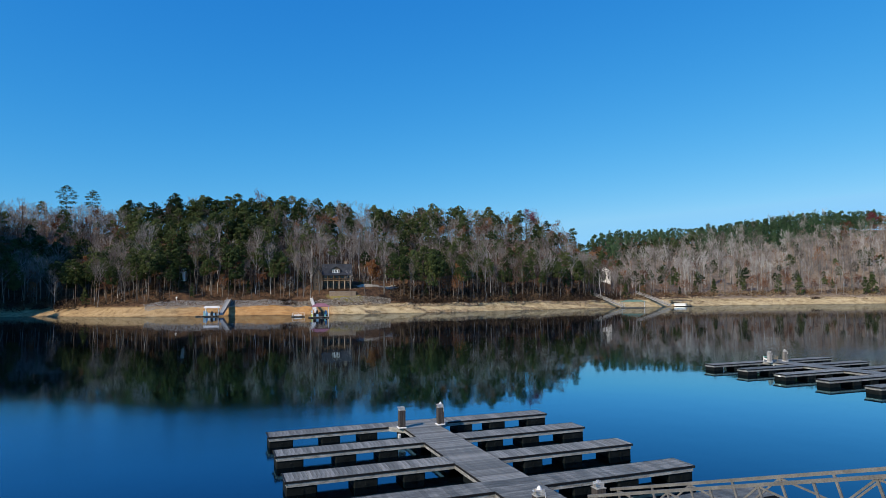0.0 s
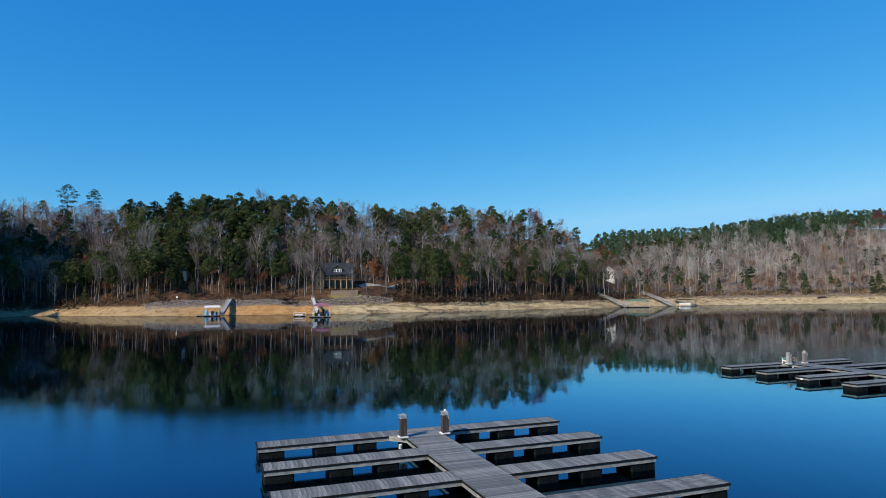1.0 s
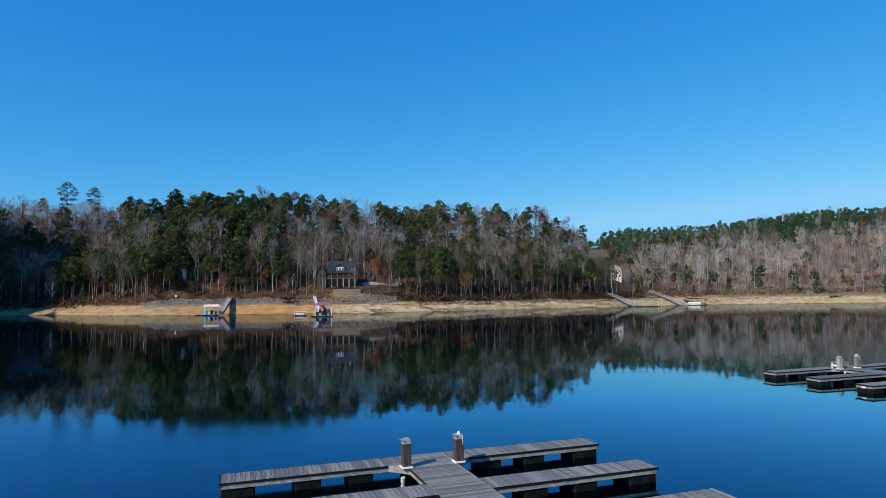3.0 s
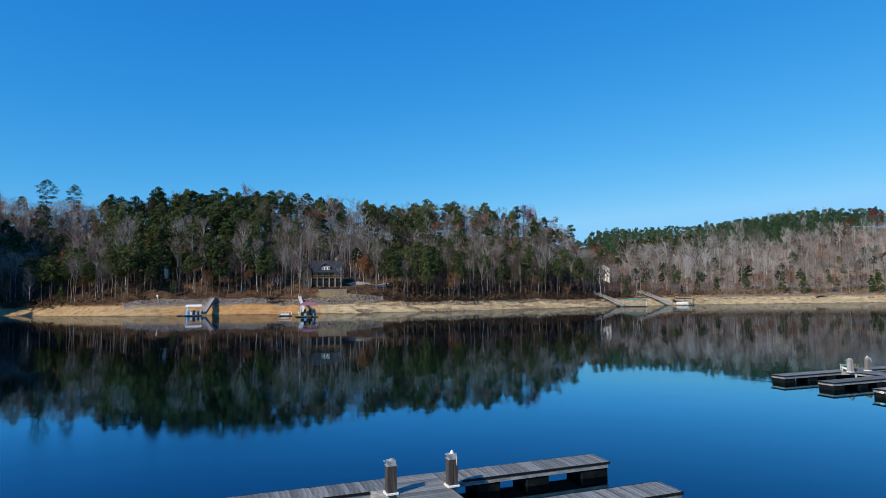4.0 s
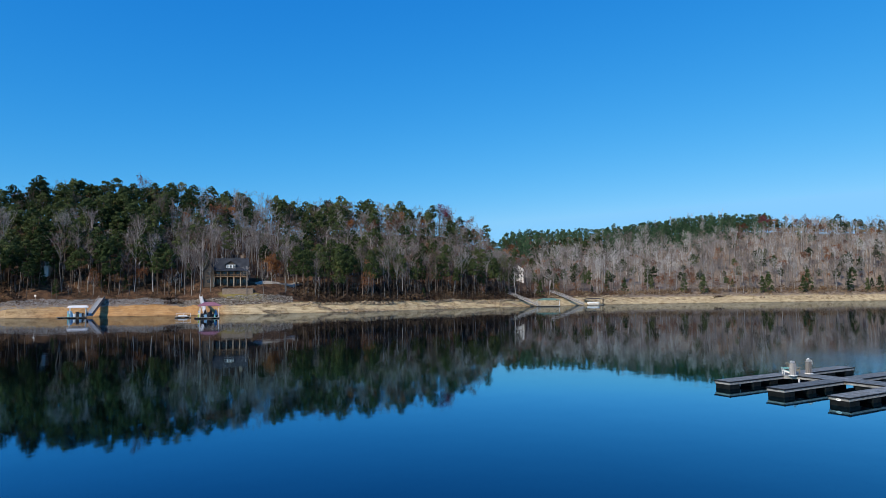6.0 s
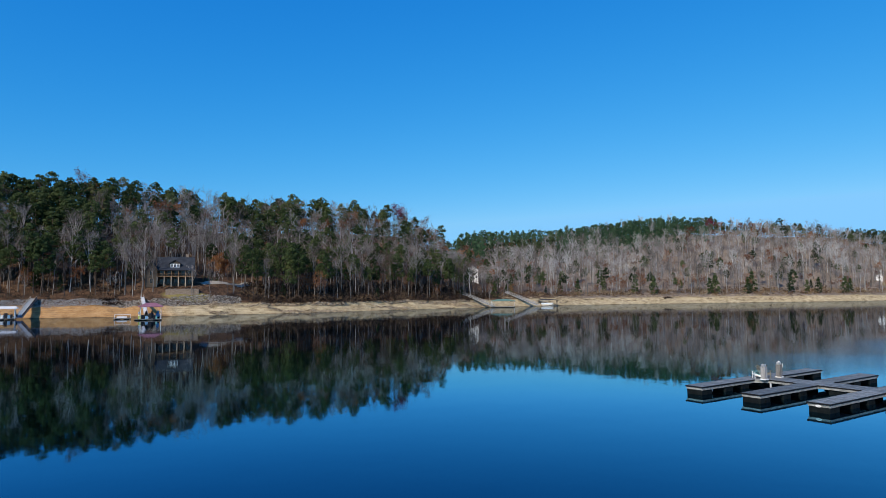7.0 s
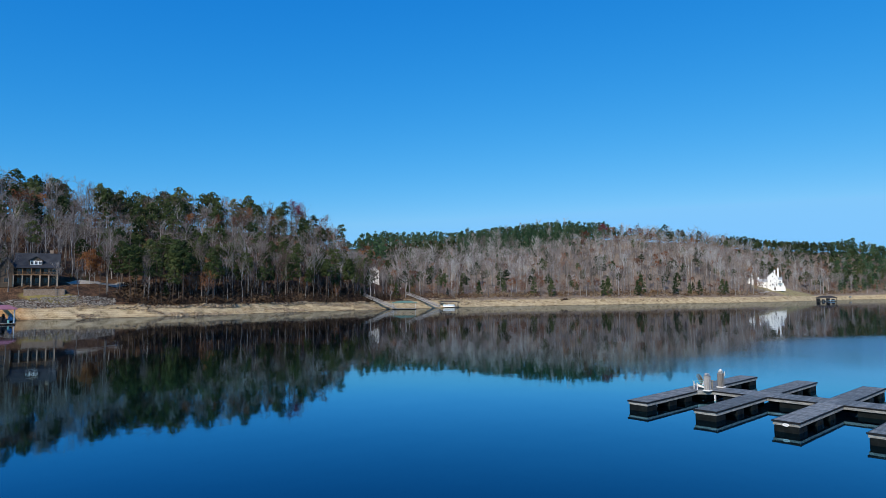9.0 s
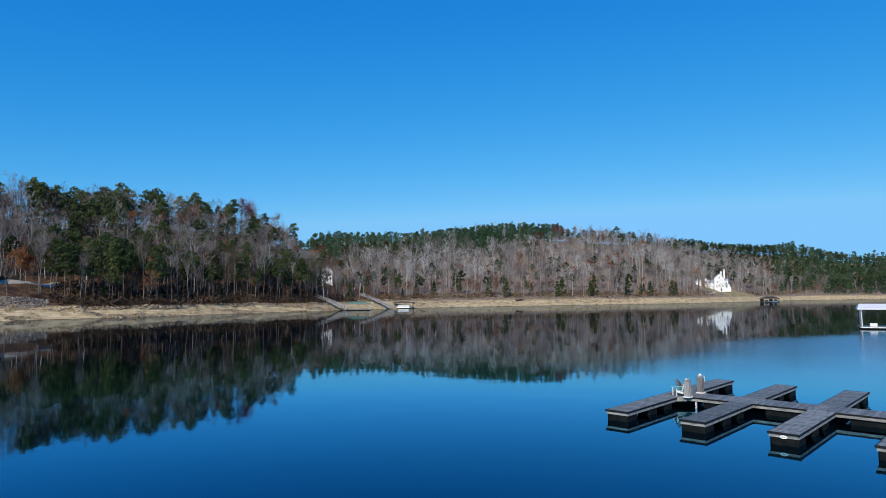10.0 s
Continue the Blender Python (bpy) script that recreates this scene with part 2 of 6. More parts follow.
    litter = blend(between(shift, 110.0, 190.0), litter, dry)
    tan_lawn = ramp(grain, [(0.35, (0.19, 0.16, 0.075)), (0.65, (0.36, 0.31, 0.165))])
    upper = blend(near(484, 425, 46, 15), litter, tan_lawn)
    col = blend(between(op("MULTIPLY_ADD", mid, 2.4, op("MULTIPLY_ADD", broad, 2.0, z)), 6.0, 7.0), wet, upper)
    col = blend(near(-49.5, 288.3, 10, 2.8), col, lawn)
    l.new(col, b.inputs["Base Color"])
    bp = n.new("ShaderNodeBump")
    bp.inputs["Strength"].default_value, bp.inputs["Distance"].default_value = 0.7, 0.35
    l.new(grain, bp.inputs["Height"]), l.new(bp.outputs[0], b.inputs["Normal"])
    return m


def water_material():
    """Still lake water: clear reflections, a faint slow ripple, deep blue body."""
    m = bpy.data.materials.new("still_lake_water")
    m.use_nodes = True
    n, l = m.node_tree.nodes, m.node_tree.links
    body, gloss, both = n.new("ShaderNodeBsdfDiffuse"), n.new("ShaderNodeBsdfGlossy"), n.new("ShaderNodeAddShader")
    body.inputs["Color"].default_value = (0.0003, 0.0005, 0.0008, 1)
    gloss.inputs["Roughness"].default_value = 0.025
    edge, tint = n.new("ShaderNodeFresnel"), n.new("ShaderNodeCombineColor")
    edge.inputs["IOR"].default_value = 1.33
    # blue water: the steeper the view, the less red comes back; ripples keep it from a full mirror near the horizon
    for i, (power, gain, most) in enumerate(((1.5, 1.02, 0.50), (1.2, 1.54, 0.56), (1.08, 1.78, 0.63))):
        lift, times, cap = n.new("ShaderNodeMath"), n.new("ShaderNodeMath"), n.new("ShaderNodeMath")
        lift.operation, times.operation, cap.operation = "POWER", "MULTIPLY", "SMOOTH_MIN"
        lift.inputs[1].default_value, times.inputs[1].default_value, cap.inputs[1].default_value, cap.inputs[2].default_value = power, gain, most, 0.1
        l.new(edge.outputs[0], lift.inputs[0]), l.new(lift.outputs[0], times.inputs[0])
        l.new(times.outputs[0], cap.inputs[0]), l.new(cap.outputs[0], tint.inputs[i])
    l.new(tint.outputs[0], gloss.inputs["Color"])
    l.new(body.outputs[0], both.inputs[0]), l.new(gloss.outputs[0], both.inputs[1])
    l.new(both.outputs[0], n["Material Output"].inputs["Surface"])
    geo = n.new("ShaderNodeNewGeometry")
    # breezes roughen two patches of the lake
    swirl = n.new("ShaderNodeTexNoise")
    swirl.inputs["Scale"].default_value, swirl.inputs["Detail"].default_value = 0.05, 3
    l.new(geo.outputs["Position"], swirl.inputs["Vector"])
    breeze = None
    for centre, size in (((-46, 31, 0), (1 / 46, 1 / 15, 0)), ((108, 80, 0), (1 / 56, 1 / 23, 0))):
        mp, far, fade = n.new("ShaderNodeMapping"), n.new("ShaderNodeVectorMath"), n.new("ShaderNodeMapRange")
        mp.inputs["Location"].default_value = [-c * k for c, k in zip(centre, size)]
        mp.inputs["Scale"].default_value = size
        far.operation = "LENGTH"
        fade.interpolation_type = "SMOOTHSTEP"
        fade.inputs[1].default_value, fade.inputs[2].default_value = 1.8, 0.9
        mix = n.new("ShaderNodeMath")
        mix.operation = "MULTIPLY_ADD"
        mix.inputs[1].default_value = 0.9
        l.new(geo.outputs["Position"], mp.inputs["Vector"]), l.new(mp.outputs[0], far.inputs[0])
        l.new(swirl.outputs[0], mix.inputs[0]), l.new(far.outputs["Value"], mix.inputs[2]), l.new(mix.outputs[0], fade.inputs[0])
        if breeze:
            both_ways = n.new("ShaderNodeMath")
            both_ways.operation = "MAXIMUM"
            l.new(breeze, both_ways.inputs[0]), l.new(fade.outputs[0], both_ways.inputs[1])
            breeze = both_ways.outputs[0]
        else:
            breeze = fade.outputs[0]
    rough = n.new("ShaderNodeMath")
    rough.operation = "MULTIPLY_ADD"
    rough.inputs[1].default_value, rough.inputs[2].default_value = 0.15, 0.035
    l.new(breeze, rough.inputs[0]), l.new(rough.outputs[0], gloss.inputs["Roughness"])
    height = None
    for scale, weight in ((0.09, 0.30), (0.45, 0.06), (1.9, 0.012)):
        t = n.new("ShaderNodeTexNoise")
        t.inputs["Scale"].default_value, t.inputs["Detail"].default_value = scale, 2
        l.new(geo.outputs["Position"], t.inputs["Vector"])
        w = n.new("ShaderNodeMath")
        w.operation = "MULTIPLY_ADD"
        w.inputs[1].default_value = weight
        l.new(t.outputs[0], w.inputs[0])
        if height:
            l.new(height, w.inputs[2])
        else:
            w.inputs[2].default_value = 0
        height = w.outputs[0]
    bp = n.new("ShaderNodeBump")
    bp.inputs["Strength"].default_value, bp.inputs["Distance"].default_value = 1.0, 0.05
    l.new(height, bp.inputs["Height"])
    for s in (gloss, edge):
        l.new(bp.outputs[0], s.inputs["Normal"])
    return m


GROUND, WATER = ground_material(), water_material()


# ---- building helpers ----
def mesh_of(bm, name, *mats, smooth=False):
    me = bpy.data.meshes.new(name)
    bm.to_mesh(me)
    bm.free()
    for m in mats:
        me.materials.append(m)
    if smooth:
        me.polygons.foreach_set("use_smooth", [True] * len(me.polygons))
    return me


def part(name, bm, material, parent, label="", at=None):
    """Links a bmesh as one mesh object under a thing or a part."""
    ob = new(name, mesh_of(bm, name, material))
    ob.parent = parent
    if at is not None:
        ob.matrix_basis = at
    return tagged(ob, label)


def thing(name, label, category, m=None, group="", kind=""):
    ob = new(name)
    ob.empty_display_size = 0.3
    if m is not None:
        ob.matrix_basis = m
    return tagged(ob, label, category, group, kind)


def box(bm, x0, y0, z0, x1, y1, z1, bevel=0.0):
    vs = [bm.verts.new(p) for p in ((x0, y0, z0), (x1, y0, z0), (x1, y1, z0), (x0, y1, z0), (x0, y0, z1), (x1, y0, z1), (x1, y1, z1), (x0, y1, z1))]
    fs = [bm.faces.new([vs[i] for i in f]) for f in ((3, 2, 1, 0), (4, 5, 6, 7), (0, 1, 5, 4), (1, 2, 6, 5), (2, 3, 7, 6), (3, 0, 4, 7))]
    if bevel:
        es = list({e for f in fs for e in f.edges})
        bmesh.ops.bevel(bm, geom=es, offset=bevel, segments=1, affect="EDGES")
    return bm


def boxed(*dims, bevel=0.0):
    return box(bmesh.new(), *dims, bevel=bevel)


def tube(bm, p, q, r, r2=None, sides=8):
    """A tapered round bar from p to q."""
    p, q = Vector(p), Vector(q)
    rot = (q - p).to_track_quat("Z", "Y").to_matrix()
    r2 = r if r2 is None else r2
    rings = [[bm.verts.new(c + rot @ Vector((math.cos(2 * math.pi * i / sides) * k, math.sin(2 * math.pi * i / sides) * k, 0))) for i in range(sides)] for c, k in ((p, r), (q, r2))]
    for i in range(sides):
        bm.faces.new((rings[0][i], rings[0][(i + 1) % sides], rings[1][(i + 1) % sides], rings[1][i]))
    bm.faces.new(rings[0][::-1]), bm.faces.new(rings[1])
    return bm


def bar(bm, p, q, w, h):
    """A square bar from p to q."""
    p, q = Vector(p), Vector(q)
    d = (q - p).normalized()
    side = d.cross(Vector((0, 0, 1)))
    side = side.normalized() if side.length > 1e-3 else Vector((1, 0, 0))
    up = side.cross(d)
    rings = [[bm.verts.new(c + side * sx * w / 2 + up * sz * h / 2) for sx, sz in ((-1, -1), (1, -1), (1, 1), (-1, 1))] for c in (p, q)]
    for i in range(4):
        bm.faces.new((rings[0][i], rings[0][(i + 1) % 4], rings[1][(i + 1) % 4], rings[1][i]))
    bm.faces.new(rings[0][::-1]), bm.faces.new(rings[1])
    return bm


def prism(bm, outline, z0, z1):
    """An upright block over a flat outline."""
    lo, hi = [bm.verts.new((x, y, z0)) for x, y in outline], [bm.verts.new((x, y, z1)) for x, y in outline]
    k = len(outline)
    for i in range(k):
        bm.faces.new((lo[i], lo[(i + 1) % k], hi[(i + 1) % k], hi[i]))
    bm.faces.new(lo[::-1]), bm.faces.new(hi)
    return bm


def from_arrays(name, verts, tris, mats, index, tone=None):
    me = bpy.data.meshes.new(name)
    me.vertices.add(len(verts)), me.loops.add(len(tris) * 3), me.polygons.add(len(tris))
    me.vertices.foreach_set("co", np.asarray(verts, np.float32).ravel())
    me.loops.foreach_set("vertex_index", np.asarray(tris, np.int32).ravel())
    me.polygons.foreach_set("loop_start", np.arange(0, len(tris) * 3, 3, dtype=np.int32))
    for m in mats:
        me.materials.append(m)
    me.polygons.foreach_set("material_index", np.asarray(index, np.int32))
    if tone is not None:                      # how pale each tree is, from 0 to 1
        me.attributes.new("tone", "FLOAT", "POINT").data.foreach_set("value", np.broadcast_to(np.asarray(tone, np.float32), len(verts)).copy())
    me.update()
    return me


# ---- the land ----
OX, OY = 10.0, 45.0
# last three points: unseen promontory, added to carry the shading hill
SHORE = [(-207, 278), (-184, 279), (-152, 263), (-125, 254), (-106, 258), (-78, 262), (-56, 262), (-38, 267), (-6, 279), (15, 293), (53, 318), (85, 336), (125, 354),
         (169, 372), (252, 375), (361, 381), (440, 397), (500, 420), (606, 455), (690, 450), (930, 430), (700, 120), (330, 20), (120, 14), (60, 10), (10, 11), (-40, 10), (-120, 22), (-210, 80), (-192, 150), (-216, 222), (-222, 262)]
# ridges: place and height of the ground along them, west, east and behind, and one unseen hill that shades the west
RIDGE = [(-345, 430, 61), (-300, 462, 62), (-170, 345, 44), (-160, 341, 45), (-128, 344, 45.5), (-112, 345, 44.5), (-88, 361, 46.5), (-70, 380, 45), (-36, 394, 43), (-13, 416, 46), (8, 418, 46),
         (28, 420, 46), (57, 423, 45.5), (80, 430, 36), (97, 430, 29)]
RIDGE += [(148, 618, 50), (225, 860, 77), (280, 770, 69), (285, 728, 68), (312, 660, 68), (358, 614, 71), (375, 555, 65), (455, 542, 63), (553, 560, 60),
          (580, 558, 57), (712, 588, 59), (746, 541, 55), (850, 565, 46), (965, 567, 52)]
# last three: steep hill beyond the view, added to shade the western wood
RIDGE += [(1100, 200, 40), (500, -150, 30), (60, -150, 22), (-200, -120, 22), (-420, 60, 45), (-262, 198, 24), (-264, 246, 104), (-275, 298, 112)]


def polar_table(points, column):
    rows = sorted((math.degrees(math.atan2(p[0] - OX, p[1] - OY)), math.hypot(p[0] - OX, p[1] - OY) if column == 0 else p[2]) for p in points)
    a, v = np.array(rows).T
    return np.concatenate((a[-3:] - 360, a, a[:3] + 360)), np.concatenate((v[-3:], v, v[:3]))


T_SHORE, T_RIDGE, T_CREST = polar_table(SHORE, 0), polar_table(RIDGE, 0), polar_table(RIDGE, 2)
T_BANK = (np.array([-180, -60, -45, -37.5, -34, -30, -12, -6, 13, 20, 60, 180.0]), np.array([5.5, 4.0, 2.2, 2.4, 5.4, 6.2, 6.4, 4.0, 4.0, 5.2, 5.4, 5.5]))


def ripple(x, y, k, seed=0.0):
    """Smooth uneven relief of wavelength about k metres, from -1 to 1."""
    x, y = x / k * 6.283, y / k * 6.283
    return (np.sin(x + 1.3 * np.sin(0.71 * y + seed) + seed) + np.sin(0.83 * y - 1.1 * np.sin(0.57 * x - seed) + 2 * seed) + np.sin(0.61 * (x + y) + 1.7 * seed)) / 3


def land(x, y):
    """Height of the ground, and how far inland of the waterline a place lies."""
    x, y = np.asarray(x, float), np.asarray(y, float)
    az, r = np.degrees(np.arctan2(x - OX, y - OY)), np.hypot(x - OX, y - OY)
    smooth = lambda t: (np.interp(az - 1.2, *t) + np.interp(az, *t) + np.interp(az + 1.2, *t)) / 3
    rs, rr, crest, bank = smooth(T_SHORE), smooth(T_RIDGE), smooth(T_CREST), np.interp(az, *T_BANK)
    rho = r - rs + 1.2 * ripple(x, y, 23, 0.4) + 0.5 * ripple(x, y, 7.3, 2.0)
    width = np.interp(az, [-180, -125, -90, -46, -38, -34, -15, -7, 13, 18, 80, 110, 180], [7, 7, 24, 18, 18, 24, 24, 18, 18, 24, 24, 7, 7])
    low = np.interp(az, [-125, -90, -45, -40, 80, 110], [0, 0, 0, 8, 8, 0])       # the lake lies drawn down this far below the old edge
    t = np.clip((rho - width) / np.maximum(rr - rs - width, 40), 0, None)
    up = np.where(t < 1, 0.55 * t + 0.45 * t * t * (3 - 2 * t), 1 - 0.3 * np.clip((t - 1) / 2, 0, 1))
    beach = bank * np.clip((rho - low) / (width - low), 0, 1) ** 1.1
    z = np.where(rho < low, np.maximum((rho - low) * 0.13, -5.0), beach + (crest - bank) * up)
    rough = np.clip(rho / 12, 0, 1)
    z = z + rough * (0.22 * ripple(x, y, 11, 1.0) + 0.12 * ripple(x, y, 4.1, 3.0)) + np.clip((rho - 30) / 60, 0, 1) * 1.6 * ripple(x, y, 47, 5.0)
    z = z + 3.4 * np.exp(-(((x + 54) / 24) ** 2 + ((y - 301) / 13) ** 2) ** 2)
    z = z + 2.0 * np.exp(-(((x - 462) / 34) ** 2 + ((y - 428) / 22) ** 2) ** 2)
    return z, rho


def stand(x, y):
    return float(land(x, y)[0])


def place(az, rho):
    """World x, y of the spot rho metres inland of the waterline at that bearing."""
    rs = np.interp(az, *T_SHORE)
    return OX + (rs + rho) * np.sin(np.radians(az)), OY + (rs + rho) * np.cos(np.radians(az))


def build_ground():
    az = np.concatenate((np.arange(-180, -48, 3.0), np.arange(-48, 68, 0.25), np.arange(68, 180, 3.0)))
    rho = np.concatenate(([-60, -30, -15, -8, -4, -2, -1], np.arange(0, 30, 1.0), np.arange(30, 60, 2.5), np.arange(60, 200, 10), np.arange(200, 700, 40), [800, 1100, 1600, 2400, 3600]))
    rs = np.interp(az, *T_SHORE)
    rad = [np.zeros_like(rs), rs * 0.0 + 8] + [np.maximum(rs + p, 9 + i * 0.5) for i, p in enumerate(rho)]
    rad = np.array(rad)
    x, y = OX + rad * np.sin(np.radians(az)), OY + rad * np.cos(np.radians(az))
    z = land(x, y)[0]
    rows, cols = rad.shape
    i, j = np.meshgrid(np.arange(rows - 1), np.arange(cols), indexing="ij")
    a, b = i * cols + j, i * cols + (j + 1) % cols
    c, d = a + cols, b + cols
    tris = np.concatenate((np.stack((a, c, b), -1).reshape(-1, 3), np.stack((b, c, d), -1).reshape(-1, 3)))
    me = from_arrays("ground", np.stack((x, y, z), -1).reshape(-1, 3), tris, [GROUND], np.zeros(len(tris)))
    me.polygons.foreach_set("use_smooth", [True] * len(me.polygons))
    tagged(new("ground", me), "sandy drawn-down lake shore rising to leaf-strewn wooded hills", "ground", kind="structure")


build_ground()
bm = bmesh.new()
bmesh.ops.create_circle(bm, cap_ends=True, segments=96, radius=1150)
lake = new("water", mesh_of(bm, "water", WATER))
lake.location = (200, 300, 0.07)
tagged(lake, "still deep blue lake water mirroring hills and sky", "lake", kind="structure")


# ---- the slip docks ----
DECK_Z = 0.66
TURN = 21.0
PITCH, FIRST, FINGER = 4.27, -0.35, 1.32      # spacing of the fingers, near edge of the first, their width
REACH, HALF = 8.42, 1.06                       # finger tips and walkway edge from the middle line
PLANK = 0.185


def plank_mesh(length):
    bm = boxed(-length / 2, -PLANK / 2 + 0.006, -0.038, length / 2, PLANK / 2 - 0.006, 0.0, bevel=0.006)
    return mesh_of(bm, "plank", DECK)


def many_planks(name, spots, length, across, parent):
    """A run of joined boards, for stretches too small to pick apart."""
    bm = bmesh.new()
    for x, y in spots:
        dz, s = random.uniform(-0.003, 0.003), random.uniform(-0.012, 0.012)
        w = PLANK / 2 - 0.006
        dims = (x - w, y - length / 2 + s, -0.038 + dz, x + w, y + length / 2 + s, dz) if across else (x - length / 2 + s, y - w, -0.038 + dz, x + length / 2 + s, y + w, dz)
        box(bm, *dims)
    ob = part(name, bm, DECK, parent, "weathered grey boards laid side by side")
    return tagged(ob, kind="stuff")


def slip_dock(origin, fingers, length, single, label):
    """A floating dock: a walkway with pairs of fingers, all decked in boards, edged in rubber, carried on black floats.
    Local x runs along the fingers, y back along the walkway, z = 0 at the deck."""
    m = pose(origin[0], origin[1], DECK_Z, 0, 0, TURN)
    dock = thing("floating_dock", label, "dock", m)
    across, along = plank_mesh(FINGER - 0.03), plank_mesh(2 * HALF - 0.03)
    W = FINGER
    y_far = -(FIRST - W)                      # far end of the walkway
    # walkway: frame, boards, edging
    walkway = part("walkway", boxed(-HALF, -length, -0.25, HALF, y_far, -0.042, bevel=0.006), FASCIA, dock)
    ys = np.arange(-length + PLANK / 2, y_far, PLANK)
    lone = ys[-single[0]:] if single[0] else []
    for y in lone:
        ob = new("plank", along)
        ob.parent = walkway
        ob.matrix_basis = pose(random.uniform(-0.01, 0.01), y, random.uniform(-0.003, 0.003), 0, 0, random.uniform(-0.3, 0.3))
    rest = ys[:len(ys) - len(lone)]
    if len(rest):
        many_planks("decking", [(0, y) for y in rest], 2 * HALF - 0.03, False, walkway)
    for k in range(fingers):
        y1 = -(FIRST + PITCH * k)             # near edge is the lower y
        y0, yc = y1 + W, y1 + W / 2
        for side in (-1, 1):
            xa, xb = sorted((side * (HALF + 0.005), side * (REACH - 0.05)))
            finger = part("finger", boxed(xa, y1, -0.25, xb, y0, -0.042, bevel=0.006), FASCIA, dock)
            xs = np.arange(xa + PLANK / 2, xb + 0.02, PLANK)
            if k in single[1:]:
                for x in xs:
                    ob = new("plank", across)
                    ob.parent = finger
                    ob.matrix_basis = pose(x, yc + random.uniform(-0.012, 0.012), random.uniform(-0.003, 0.004), 0, 0, 90 + random.uniform(-0.4, 0.4))
            else:
                many_planks("decking", [(x, yc) for x in xs], W - 0.03, True, finger)
            # rubber edging round the three free sides
            bm = bmesh.new()
            e = side * REACH
            inner = side * (HALF + (0.75 if k == 0 else 0.0))
            for yy, o in ((y1, -0.022), (y0, 0.022)):
                box(bm, min(inner, e), min(yy, yy + o), -0.092, max(inner, e), max(yy, yy + o), -0.002)
            box(bm, min(e, e - side * 0.05), y1 - 0.024, -0.094, max(e, e - side * 0.05), y0 + 0.024, -0.001)
            for yy in (y1, y0):
                tube(bm, (e - side * 0.01, yy, -0.10), (e - side * 0.01, yy, 0.002), 0.055, sides=8)
            part("bumper", bm, RUBBER, finger, "black rubber edge strip")
            # floats under the finger
            for c, half in ((REACH - 0.67, 0.64), (REACH - 3.35, 0.52), (REACH - 5.5, 0.5)):
                bm = boxed(side * c - half, y1 + 0.05, -DECK_Z - 0.25, side * c + half, y0 - 0.05, -0.252, bevel=0.05)
                for q in (-1, 1):
                    tube(bm, (side * c + 0.03, yc + q * (W / 2 - 0.06), -0.45), (side * c + 0.03, yc + q * (W / 2 - 0.02), -0.45), 0.07, sides=8)
                part("float", bm, FLOAT, finger, "black plastic float drum")
            # corner gussets
            for yy, s in ((y1, -1), (y0, 1)):
                if k or s == 1:
                    continue
                a, g = side * HALF, 0.72
                bm = bmesh.new()
                tri = [(a - side * 0.02, yy - s * 0.02), (a + side * g, yy - s * 0.02), (a - side * 0.02, yy + s * g)]
                prism(bm, tri if side * s > 0 else tri[::-1], -0.25, -0.006)
                bmesh.ops.recalc_face_normals(bm, faces=bm.faces)
                part("corner_gusset", bm, FASCIA, finger)
    # rubber edging and floats of the walkway, bay by bay
    for k in range(fingers):
        ya, yb = -(FIRST + PITCH * k) - (0.72 if k == 0 else 0.03), -(FIRST + PITCH * (k + 1)) + W + 0.03
        if k == fingers - 1:
            yb = -length
        for side in (-1, 1):
            if ya - yb > 0.2:
                part("bumper", boxed(min(side * HALF, side * (HALF + 0.022)), yb, -0.092, max(side * HALF, side * (HALF + 0.022)), ya, -0.003, bevel=0.005), RUBBER, walkway, "black rubber edge strip")
        part("float", boxed(-HALF + 0.12, yb - 0.4, -DECK_Z - 0.25, HALF - 0.12, ya - 0.6 if ya - 0.6 > yb else ya, -0.252, bevel=0.05), FLOAT, walkway, "black plastic float drum")
    part("float", boxed(-HALF + 0.1, y_far - 1.5, -DECK_Z - 0.25, HALF - 0.1, y_far - 0.1, -0.252, bevel=0.05), FLOAT, walkway, "black plastic float drum")
    part("bumper", boxed(-HALF, y_far, -0.092, HALF, y_far + 0.022, -0.002, bevel=0.005), RUBBER, walkway, "black rubber edge strip")
    return dock, m


